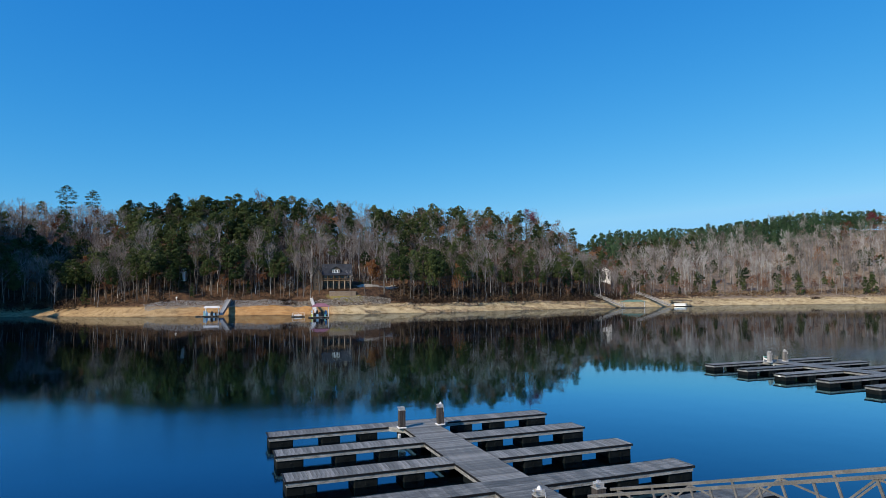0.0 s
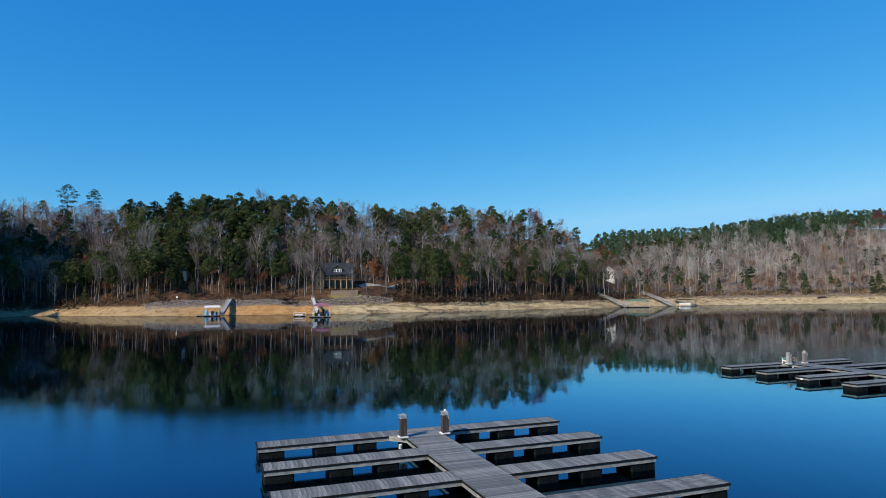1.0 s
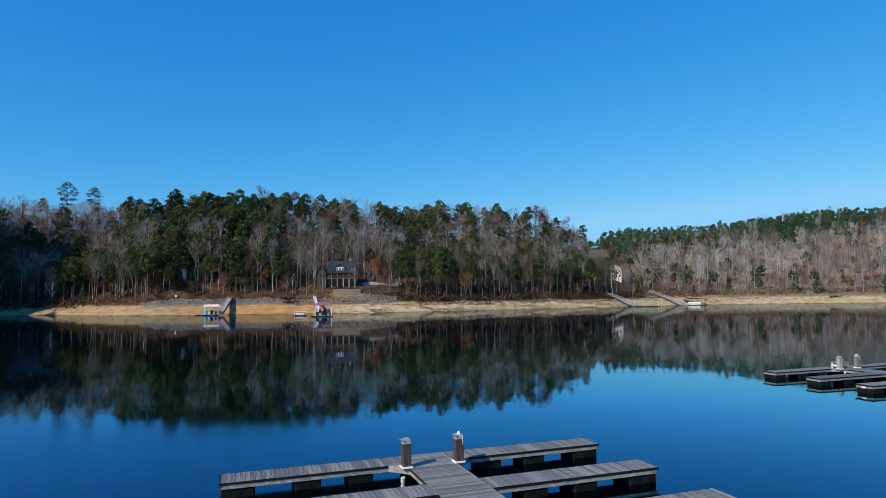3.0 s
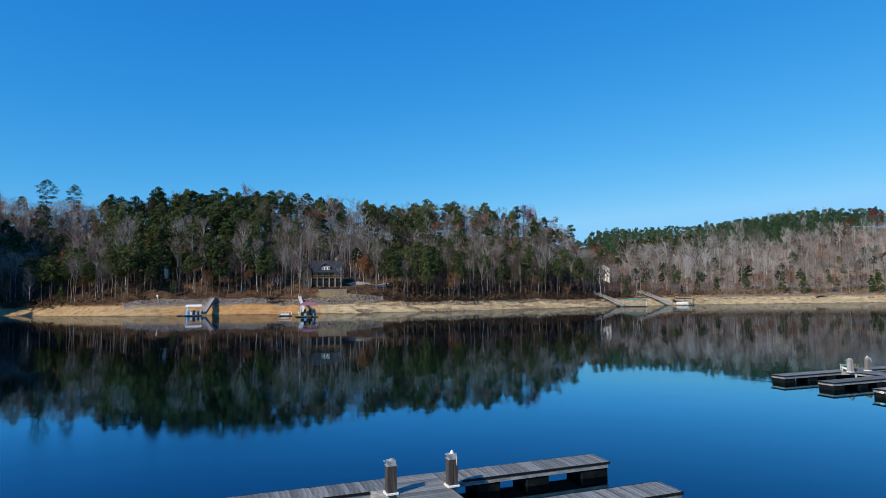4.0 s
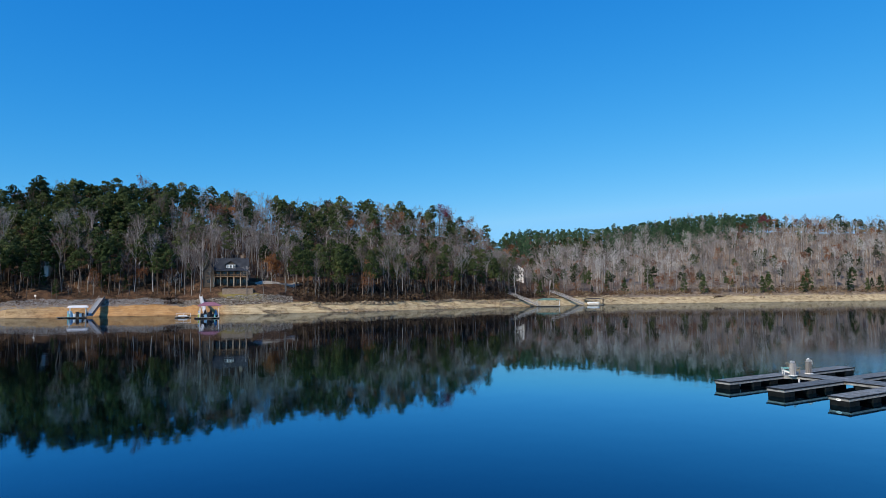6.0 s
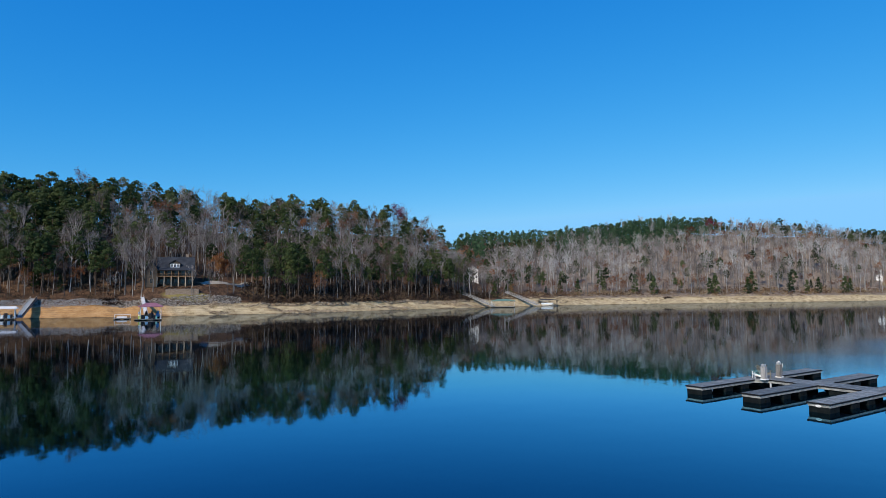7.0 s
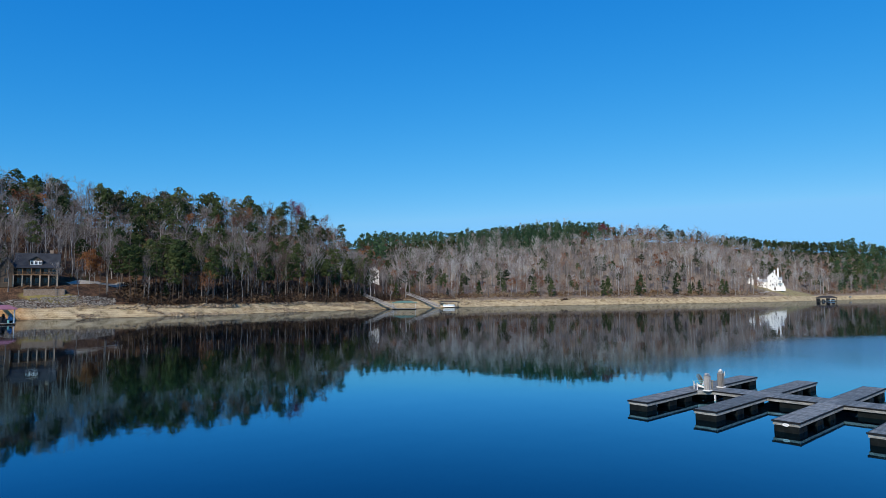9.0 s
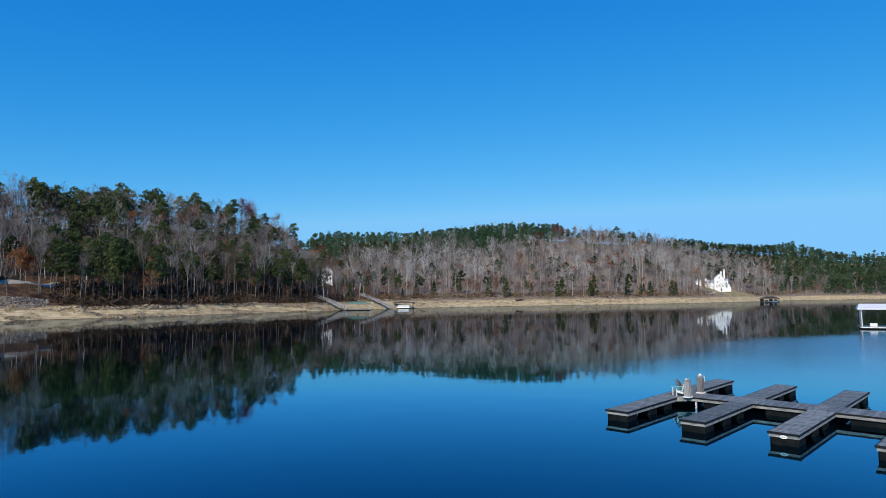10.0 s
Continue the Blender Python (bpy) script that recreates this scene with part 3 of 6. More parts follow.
def winch_post(m, draped, label, height=0.98, boards=POST):
    """A boxed wooden post on a white foot, with a hand winch on top."""
    post = thing("winch_post", label, "post", m, "winch posts on the docks")
    w = 0.175
    for i in range(4):                        # two boards to a face, with a dark joint between
        c, s = (1, 0, -1, 0)[i], (0, 1, 0, -1)[i]
        for k in (-1, 1):
            mid, hw = k * w / 2, w / 2 - 0.007
            if s == 0:
                bm = boxed(min(c * w, c * (w - 0.03)), mid - hw, 0.06, max(c * w, c * (w - 0.03)), mid + hw, height, bevel=0.004)
            else:
                bm = boxed(mid - hw, min(s * w, s * (w - 0.03)), 0.06, mid + hw, max(s * w, s * (w - 0.03)), height, bevel=0.004)
            part("board", bm, boards, post)
    part("core", boxed(-w + 0.035, -w + 0.035, 0.0, w - 0.035, w - 0.035, height - 0.01), DARK, post)
    part("foot", boxed(-0.235, -0.235, 0.0, 0.235, 0.235, 0.075, bevel=0.012), WHITE, post, "white painted foot")
    part("cap", boxed(-w - 0.015, -w - 0.015, height, w + 0.015, w + 0.015, height + 0.03, bevel=0.006), FASCIA, post)
    z = height + 0.03
    winch = part("winch", box(boxed(-0.16, -0.10, z, 0.16, -0.085, z + 0.17, bevel=0.004), -0.16, 0.085, z, 0.16, 0.10, z + 0.17), GALV, post, "galvanised hand winch")
    part("drum", tube(tube(bmesh.new(), (0, -0.085, z + 0.10), (0, 0.085, z + 0.10), 0.06, sides=12), (0, -0.03, z + 0.10), (0, 0.03, z + 0.10), 0.085, sides=12), GALV, winch)
    part("gear", tube(bmesh.new(), (0.05, 0.10, z + 0.11), (0.05, 0.13, z + 0.11), 0.09, sides=12), GALV, winch)
    bm = tube(bmesh.new(), (-0.06, -0.13, z + 0.12), (-0.30, -0.15, z + 0.20), 0.014, sides=6)
    part("crank", tube(bm, (-0.30, -0.15, z + 0.20), (-0.30, -0.27, z + 0.20), 0.022, sides=6), GALV, winch, "crank handle")
    if draped:
        bm = bmesh.new()
        bmesh.ops.create_icosphere(bm, subdivisions=2, radius=0.115)
        for v in bm.verts:
            n = noise.noise(v.co * 9)
            v.co = Vector((v.co.x * 0.8 + 0.03, v.co.y * 0.95, max(v.co.z, -0.05) * 1.35 + z + 0.13)) * 1.0 + Vector((n * 0.04, 0, n * 0.05))
        part("cover", bm, WHITE, post, "crumpled white cover tied over the winch")
        part("cover_tail", bar(bmesh.new(), (0.10, -0.225, z + 0.12), (0.12, -0.24, z - 0.22), 0.07, 0.015), WHITE, post)
    return post


def deck_spot(m, x, y, turn=0.0):
    return m @ pose(x, y, 0, 0, 0, turn)


dock_near, M1 = slip_dock((-1.626, 32.583), 5, 19.2, (70, 0, 1, 2), "floating slip dock of weathered grey boards with paired fingers")
dock_far, M2 = slip_dock((35.17, 63.86), 6, 25.0, (0,), "floating slip dock of grey boards with empty slips")
WPL = "boxed wooden post with a galvanised hand winch on the dock"
WPC = "boxed wooden post whose winch is wrapped in a crumpled white cover"
winch_post(deck_spot(M1, -1.16, -0.18), False, WPL)
winch_post(deck_spot(M1, 1.16, -0.18), True, WPC)
winch_post(deck_spot(M1, -1.25, -16.25), True, WPC)
winch_post(deck_spot(M1, 0.98, -16.3), False, WPL)
winch_post(deck_spot(M2, -1.38, -0.18), False, "silvered boxed wooden post with a hand winch on the dock", boards=POST_PALE)
winch_post(deck_spot(M2, 0.86, -0.12), True, WPC, boards=POST_MID)


def pile_bracket(m):
    b = thing("mooring_bracket", "white steel cable bracket hanging below the dock corner", "bracket", m, "mooring brackets under the docks")
    part("plate", boxed(-0.09, -0.04, -0.26, 0.09, 0.0, 0.0, bevel=0.01), WHITE, b)
    part("lower_plate", boxed(-0.09, -0.04, -0.44, 0.09, 0.0, -0.31, bevel=0.01), WHITE, b)
    part("pipe", tube(bmesh.new(), (0, -0.05, -0.7), (0, -0.05, -0.05), 0.05, sides=8), GALV, b)


for mm in (M1, M2):
    pile_bracket(deck_spot(mm, -1.45, -0.68) @ pose(0, 0, -0.2))


def armchair(m, label, frame_mat=WHITE, seat_mat=TEAL):
    """A slatted garden armchair with a fanned back."""
    c = thing("garden_chair", label, "chair", m, "garden chairs on the dock")
    for x in (-0.3, 0.3):
        part("front_leg", boxed(x - 0.05, -0.36, 0, x + 0.05, -0.32, 0.52, bevel=0.006), frame_mat, c)
        bm = bar(bmesh.new(), (x * 0.9, -0.34, 0.34), (x * 0.9, 0.5, 0.06), 0.03, 0.13)
        part("back_leg", bm, frame_mat, c)
        part("armrest", boxed(x * 1.12 - 0.07, -0.42, 0.52, x * 1.12 + 0.07, 0.3, 0.545, bevel=0.006), seat_mat, c)
    for i in range(5):
        part("seat_slat", boxed(-0.27, -0.33 + 0.12 * i, 0.375 - 0.035 * i, 0.27, -0.225 + 0.12 * i, 0.40 - 0.035 * i), seat_mat, c)
    for i in range(5):
        x = (i - 2) * 0.115
        part("back_slat", bar(bmesh.new(), (x * 0.85, 0.2, 0.22), (x * 1.25, 0.5, 0.98 - 0.05 * abs(i - 2) ** 1.5), 0.085, 0.025), frame_mat, c)
    return c


tag = thing("dock_tag", "small pale blue tag hung on the side of the dock finger", "tag", deck_spot(M2, -REACH + 1.28, 0.35 + 0.1, 0))
part("plate", boxed(-0.08, -0.02, -0.44, 0.08, 0.0, -0.27, bevel=0.006), TAG_BLUE, tag)
armchair(deck_spot(M2, -0.98, 0.5, -134), "white slatted garden chair with pale teal seat on dock")
armchair(deck_spot(M2, 0.0, 0.62, 60), "weathered tan slatted garden chair beside the white one", TAN_WOOD, TAN_WOOD)

# number plate of the third finger: an oval plate with bars in place of writing
ov = thing("slip_marker", "white oval slip marker fixed to the finger's end board", "sign", deck_spot(M2, -REACH - 0.002, -(FIRST + PITCH * 2) + FINGER * 0.5, 0) @ pose(0, 0, -0.19, 0, 0, -90))
bm = bmesh.new()
prism(bm, [(math.cos(a) * 0.17, math.sin(a) * 0.08) for a in np.linspace(0, 2 * math.pi, 20, endpoint=False)], 0, 0.02)
part("plate", bm, WHITE, ov, at=pose(0, 0, 0, 90, 0, 0))
part("bar", boxed(-0.09, -0.024, -0.013, 0.09, -0.021, 0.013), CONCRETE, ov)


def gangway():
    """The aluminium truss gangway from the walkway's near end up to the bank."""
    g = thing("gangway", "dull aluminium truss gangway sloping steeply from the bank to the dock", "gangway", M1 @ pose(1.24, -16.72, 0.0, -16.6, 0, 16.4))
    L, n = 15.5, 11
    part("tread_deck", boxed(-0.5, -L, 0.02, 0.5, 0, 0.07), FASCIA, g, "pale ribbed tread boards")
    for x in (-0.58, 0.58):
        truss = part("side_truss", bar(bmesh.new(), (x, 0, 0.04), (x, -L, 0.04), 0.07, 0.12), ALUM, g)
        part("top_chord", bar(bmesh.new(), (x, 0.3, 0.9), (x, -L, 0.9), 0.07, 0.09), ALUM, truss)
        for i in range(n + 1):
            y = -L * i / n
            part("upright", bar(bmesh.new(), (x, y, 0.05), (x, y, 0.88), 0.06, 0.06), ALUM, truss)
            if i < n:
                y2 = -L * (i + 1) / n
                part("brace", bar(bmesh.new(), (x, y, 0.08) if i % 2 else (x, y, 0.86), (x, y2, 0.86) if i % 2 else (x, y2, 0.08), 0.04, 0.05), ALUM, truss)


gangway()
ax, ay = (M1 @ pose(1.24, -16.72, 0, 0, 0, 16.4) @ Vector((0, -15.2, 0))).xy
ab = thing("abutment", "plain concrete landing block at the top of the gangway", "abutment", pose(ax, ay, 0, 0, 0, TURN + 16.4))
part("block", boxed(-1.3, -1.6, stand(ax, ay) - 1.5, 1.3, 0.5, 4.95, bevel=0.03), CONCRETE, ab)



# ---- trees ----
def merge(chunks):
    vs, ts, ms, k = [], [], [], 0
    for v, t, m in chunks:
        vs.append(v), ts.append(t + k), ms.append(np.full(len(t), m, np.int32))
        k += len(v)
    return np.concatenate(vs), np.concatenate(ts), np.concatenate(ms)


def limb(rng, p, q, r, r2, sides=3, bends=1, wobble=0.0):
    """A tapered limb as a thin prism."""
    p, q = np.array(p, float), np.array(q, float)
    d = (q - p) / (np.linalg.norm(q - p) + 1e-9)
    a = np.cross(d, (0.3, 0.9, 0.1) if abs(d[2]) > 0.7 else (0, 0, 1.0))
    a /= np.linalg.norm(a) + 1e-9
    b = np.cross(d, a)
    rings = []
    for i in range(bends + 1):
        t = i / bends
        c = p + (q - p) * t + (rng.normal(0, wobble, 3) if 0 < i < bends else 0)
        ang = np.arange(sides) * 2 * np.pi / sides
        rings.append(c + (r + (r2 - r) * t) * (np.cos(ang)[:, None] * a + np.sin(ang)[:, None] * b))
    v = np.concatenate(rings)
    t = []
    for i in range(bends):
        for j in range(sides):
            k, l, o = i * sides + j, i * sides + (j + 1) % sides, sides
            t += [(k, l, k + o), (l, l + o, k + o)]
    return v, np.array(t)


def tufts(rng, centres, count, size, spread, flat=0.6):
    """Small leaf-like triangles scattered round each centre."""
    c = np.repeat(np.asarray(centres), count, axis=0)
    c = c + rng.normal(0, 1, c.shape) * spread * np.array((1, 1, flat))
    s = size * rng.uniform(0.6, 1.35, (len(c), 1))
    a, b = rng.normal(0, 1, c.shape), rng.normal(0, 1, c.shape)
    a /= np.linalg.norm(a, axis=1, keepdims=True)
    b /= np.linalg.norm(b, axis=1, keepdims=True)
    v = np.stack((c + a * s, c - a * s * 0.5 + b * s * 0.75, c - a * s * 0.5 - b * s * 0.75), 1).reshape(-1, 3)
    return v, np.arange(len(v)).reshape(-1, 3)


def slivers(p, q, w, rng):
    """Thin single triangles, wide at p and pointed at q."""
    p, q = np.asarray(p), np.asarray(q)
    side = np.cross(q - p, rng.normal(0, 1, p.shape))
    side = side / (np.linalg.norm(side, axis=1, keepdims=True) + 1e-9) * w
    v = np.stack((p + side, p - side, q), 1).reshape(-1, 3)
    return v, np.arange(len(v)).reshape(-1, 3)


def clumps(rng, centres, radii, count, size, flat=0.66, wide=0.6):
    """Rounded clumps of foliage: small sprays that lie over the outside of each clump."""
    c, r = np.repeat(np.asarray(centres), count, axis=0), np.repeat(np.asarray(radii), count)[:, None]
    d = rng.normal(0, 1, c.shape) + (0, 0, 0.3)
    d /= np.linalg.norm(d, axis=1, keepdims=True)
    c = c + d * r * np.array((1, 1, flat)) * rng.uniform(0.74, 1.06, (len(c), 1))
    n = d + rng.normal(0, 0.2, c.shape)
    a = np.cross(n, rng.normal(0, 1, c.shape))
    a /= np.linalg.norm(a, axis=1, keepdims=True) + 1e-9
    b = np.cross(n, a)
    b /= np.linalg.norm(b, axis=1, keepdims=True) + 1e-9
    s = size * rng.uniform(0.65, 1.35, (len(c), 1))
    v = np.stack((c + a * s, c - a * s * 0.6 + b * s * wide, c - a * s * 0.6 - b * s * wide), 1).reshape(-1, 3)
    return v, np.arange(len(v)).reshape(-1, 3)


def pine(seed, h=20.0, levels=9, per=3, leaves=55, size=0.34, low=0.5, reach=3.0, radius=1.1, cone=False, flat=0.66):
    """Wood and needles of a pine: billowing clumps of needles round the upper trunk, dome-topped, or a cone when young."""
    rng = np.random.default_rng(seed)
    lean = rng.normal(0, 0.3, 2)
    wood = [limb(rng, (0, 0, -0.6), (lean[0], lean[1], h * 0.96), 0.2 * h / 20, 0.04, 4, 3, 0.08)]
    centres, radii = [np.array((lean[0], lean[1], h - radius * flat))], [radius * 0.9]
    a = rng.uniform(0, 6.28)
    for i in range(levels):
        t = (i + 0.5 + rng.uniform(-0.3, 0.3)) / levels
        z = h * low + (h * (0.98 - low) - radius * flat) * t
        if cone:
            env = reach * (1 - t) ** 0.8
        else:
            env = reach * min(math.sqrt(max(0.0, 1 - t ** 2.2)), 0.5 + 1.2 * t)
        for k in range(per if cone or t < 0.8 else max(2, per - 1)):
            a += 6.28 / per * rng.uniform(0.75, 1.25)
            far = env * rng.uniform(0.55, 1.12)
            d = np.array((math.cos(a), math.sin(a), 0.12 + 0.15 * t))
            o = np.array((lean[0], lean[1], 0)) * z / h + (0, 0, z + rng.normal(0, 0.3))
            if k == 0 and not cone:
                wood.append(limb(rng, o, o + d * far, 0.06, 0.02, 3, 1))
            centres.append(o + d * far)
            radii.append(radius * rng.uniform(0.65, 1.3))
        a += 0.9
    return merge([(v, t, 0) for v, t in wood]), clumps(rng, centres, radii, leaves, size, flat)


def hardwood(seed, h=18.0, limbs=12, subs=4, twigs=5, spread=0.5, thin=0.022, coarse=False, first=0.4):
    """Wood and twigs of a leafless hardwood with limbs sweeping upwards. Returns also the twig ends, where leaves may cling."""
    rng = np.random.default_rng(seed)
    top = np.array((rng.normal(0, 0.5), rng.normal(0, 0.5), h * 0.86))
    wood = [limb(rng, (0, 0, -0.6), top, (0.21 if coarse else 0.19) * h / 18, 0.035, 3 if coarse else 4, 2 if coarse else 4, 0.2)]
    p0, q0, w0, ends = [], [], [], []
    for i in range(limbs):
        t = (i + rng.uniform(0, 0.9)) / limbs
        f = first + (0.97 - first) * t
        o = top * f
        length = h * (0.34 - 0.2 * t) * rng.uniform(0.7, 1.2)
        a = i * 2.4 + rng.normal(0, 0.6)
        d = np.array((math.cos(a) * spread, math.sin(a) * spread, rng.uniform(0.65, 1.25)))
        d /= np.linalg.norm(d)
        e = o + d * length
        if coarse:
            p0.append(o), q0.append(e), w0.append(0.07)
        else:
            wood.append(limb(rng, o, e, 0.07 * (1.2 - t * 0.6), 0.02, 3, 1))
        for j in range(subs):
            s = o + d * length * rng.uniform(0.25, 0.95)
            dd = d + rng.normal(0, 0.42, 3) + (0, 0, 0.25)
            dd /= np.linalg.norm(dd)
            se = s + dd * length * rng.uniform(0.3, 0.6)
            p0.append(s), q0.append(se), w0.append(0.03)
            for k in range(twigs):
                b = s + (se - s) * rng.uniform(0.2, 1.0)
                dk = dd + rng.normal(0, 0.5, 3) + (0, 0, 0.25)
                dk /= np.linalg.norm(dk)
                p0.append(b), q0.append(b + dk * rng.uniform(0.8, 2.1)), w0.append(thin)
                ends.append(q0[-1])
    return merge([(v, t, 0) for v, t in wood]), slivers(p0, q0, np.array(w0)[:, None], rng), ends


def clad(seed, ends, keep, count, size):
    rng = np.random.default_rng(seed)
    pick = [e for e in ends if rng.random() < keep]
    return tufts(rng, pick, count, size, 0.35, 0.9)


def tree_thing(name, label, wood, crown, bark, leaf, group, extra=None):
    """One tree as a thing: trunk with limbs, and crown."""
    ob = thing(name, label, "tree", group=group)
    for nm, (v, t), mt in (("trunk", wood[:2], bark), ("crown", crown, leaf)) + ((("leaves", *extra),) if extra else ()):
        c = new(nm, from_arrays(nm, v, t, [mt], np.zeros(len(t)), 0.5))
        c.parent = ob
    return ob


pines, bares, rusts, cedars = [], [], [], []
for i in range(7):
    w, c = pine(10 + i, 20, (9, 8, 7, 10, 11, 6, 8)[i], (4, 3, 4, 3, 4, 3, 4)[i], 58, 0.33, low=(0.48, 0.56, 0.62, 0.5, 0.36, 0.64, 0.54)[i], reach=(3.3, 3.0, 3.5, 2.9, 3.5, 2.8, 3.2)[i], radius=(1.15, 1.1, 1.25, 1.1, 1.15, 1.2, 1.2)[i])
    pines.append(tree_thing("pine_tree", "tall dark green pine with bare lower trunk on wooded bank", w, c, BARK_PINE, NEEDLE, "pines along the shore"))
for i in range(6):
    w, c, ends = hardwood(30 + i, 18, 13, 5, 8, spread=(0.5, 0.65, 0.42, 0.55, 0.75, 0.36)[i], thin=0.017, first=(0.5, 0.42, 0.58, 0.5, 0.36, 0.55)[i])
    bares.append(tree_thing("bare_tree", "leafless grey hardwood tree with fine spreading twigs in winter", w, c, BARK_GREY, TWIG, "bare hardwoods along the shore"))
for i in range(3):
    w, c, ends = hardwood(50 + i, 13, 12, 4, 6, spread=0.65, first=0.24)
    rusts.append(tree_thing("rust_oak", "oak holding rust-brown autumn leaves among bare trees", w, c, BARK_GREY, TWIG, "oaks with rust leaves",
                            (clad(60 + i, ends, 0.85, 4, 0.2), RUST)))
w, c, ends = hardwood(58, 13, 12, 4, 6, spread=0.65)
crimson = tree_thing("crimson_tree", "tree with crimson leaves on the skyline of the wooded hill", w, c, BARK_GREY, TWIG, "", (clad(66, ends, 0.95, 5, 0.24), CRIMSON))
w, c, ends = hardwood(53, 13, 12, 4, 6, spread=0.6, first=0.2)
russet = tree_thing("rust_oak", "leafy rust-orange oak beside the drive of the brown house", w, c, BARK_GREY, TWIG, "oaks with rust leaves", (clad(64, ends, 0.97, 10, 0.24), RUST))
for i in range(2):
    w, c = pine(70 + i, 9, 8, 4, 34, 0.27, low=0.06, reach=1.9, radius=0.75, cone=True)
    cedars.append(tree_thing("young_pine", "bushy young evergreen with branches to the ground, at the forest edge", w, c, BARK_PINE, NEEDLE, "young evergreens at the forest edge"))
lone = []
for i in range(2):
    w, c = pine(90 + i, 34, (8, 7)[i], 5, 40, 0.42, low=(0.5, 0.55)[i], reach=(6.6, 5.8)[i], radius=1.9, flat=0.42)
    lone.append(tree_thing("lone_pine", "lone tall pine with an airy layered crown above the hill's skyline", w, c, BARK_PINE, NEEDLE, "lone pines on the skyline"))

used = set()
rng = random.Random(7)
taken = {}


def clear(x, y, gap):
    """True where no tree stands within gap metres; marks the spot."""
    k = (int(x // 4), int(y // 4))
    for i in range(-2, 3):
        for j in range(-2, 3):
            for px, py in taken.get((k[0] + i, k[1] + j), ()):
                if (px - x) ** 2 + (py - y) ** 2 < gap * gap:
                    return False
    taken.setdefault(k, []).append((x, y))
    return True


KEEP_OUT = [(-55, 296, 14, 11), (-54, 284, 17, 9), (-37, 309, 10, 7), (-40, 300, 5, 10), (462, 420, 28, 20), (495, 429, 27, 12), (258, 490, 9, 8), (-127, 283, 4, 8), (96, 350, 7, 9), (124, 372, 6, 9), (-131.5, 298, 3.5, 5), (109, 437, 6, 6), (107, 427, 5, 12), (103, 411, 4, 10), (98, 395, 3.5, 10), (94, 378, 3, 10)]


def open_ground(x, y):
    return all(((x - a) / c) ** 2 + ((y - b) / d) ** 2 > 1 for a, b, c, d in KEEP_OUT)


def set_tree(kinds, x, y, size, sink=0.0):
    """Stands one of the models, or a copy of it, at x, y."""
    ob = rng.choice(kinds)
    m = pose(x, y, stand(x, y) - sink, rng.uniform(-2, 2), rng.uniform(-2, 2), rng.uniform(0, 360))
    if ob.name in used:
        ob = copy_thing(ob, m)
        ob.scale = (size * rng.uniform(0.9, 1.15), size * rng.uniform(0.9, 1.15), size)
    else:
        used.add(ob.name)
        ob.matrix_basis = m
        ob.scale = (size, size, size)
    return ob


# lone trees that stand out
for model, (x, y, top) in zip(lone, ((-270, 423, 88.0), (-257, 431, 86.0))):
    set_tree([model], x, y, (top - stand(x, y)) / 34), clear(x, y, 9)
snag = thing("dead_tree", "thin bare dead trunk rising above the skyline", "tree", pose(-290, 407, stand(-290, 407) - 0.3))
top = 78.5 - stand(-290, 407)
part("trunk", tube(tube(bmesh.new(), (0, 0, 0), (0.3, 0, top * 0.6), 0.3, 0.18, 7), (0.3, 0, top * 0.6), (0.1, 0.1, top), 0.18, 0.06, 7), BARK_GREY, snag)
for k, (up, side) in enumerate(((0.62, 1.6), (0.74, -1.3), (0.83, 1.0), (0.9, -0.7))):
    part("branch_stub", tube(bmesh.new(), (0.25, 0, top * up), (0.25 + side, 0.3 * (-1) ** k, top * up + 0.8), 0.09, 0.03, 5), BARK_GREY, snag)
set_tree([crimson], 56, 424, 1.55), clear(56, 424, 5)
x, y = map(float, place(36.0, 190))
set_tree([crimson], x, y, 1.3), clear(x, y, 4)
for x, y, s in ((-39.6, 302.6, 0.95), (-38.2, 304.2, 0.8)):
    set_tree([russet], x, y, s), clear(x, y, 4)
for x, y, s in ((588, 478, 1.5), (600, 482, 1.2), (3, 303, 1.0), (-118, 344, 1.0), (72, 424, 1.6), (79, 421, 1.35), (24, 400, 1.4), (-108, 345, 1.75), (18, 330, 0.9), (40, 345, 0.8), (255, 470, 1.0), (268, 408, 0.8), (318, 420, 0.8), (84, 392, 0.9), (205, 405, 0.7)):
    set_tree(rusts, x, y, s), clear(x, y, 4)
# bare trees before the villa, the cottages and the brown house
for x, y, s in ((446, 411, 0.6), (439, 416, 0.65), (453, 405, 0.5), (434, 424, 0.7), (104, 420, 0.75), (108, 428, 0.7), (107, 416, 0.6), (-135, 292, 0.9), (-131, 294, 1.0), (-70, 288, 1.1), (-67, 291, 1.0), (-41, 287, 0.9), (-74, 293, 1.1), (-63, 290, 1.0), (-48, 289, 0.7), (-66, 285, 0.9)):
    set_tree(bares, x, y, s), clear(x, y, 2)
for x, y, s in ((-46.0, 303.5, 0.22), (-44.2, 304, 0.26), (-42.5, 304.5, 0.2), (-40.8, 305.2, 0.24), (-132.8, 291.5, 0.75), (-129.8, 291, 0.85), (122.6, 394, 0.9), (120.2, 397, 0.7)):
    set_tree(cedars, x, y, s), clear(x, y, 1)
for x, y, s in ((-132.9, 292.5, 0.75), (-130.0, 293.5, 0.85), (-131.4, 289, 0.6), (-136, 290, 1.0), (-130, 289, 1.1), (-139, 294, 0.9)):
    set_tree(pines, x, y, s), clear(x, y, 2)
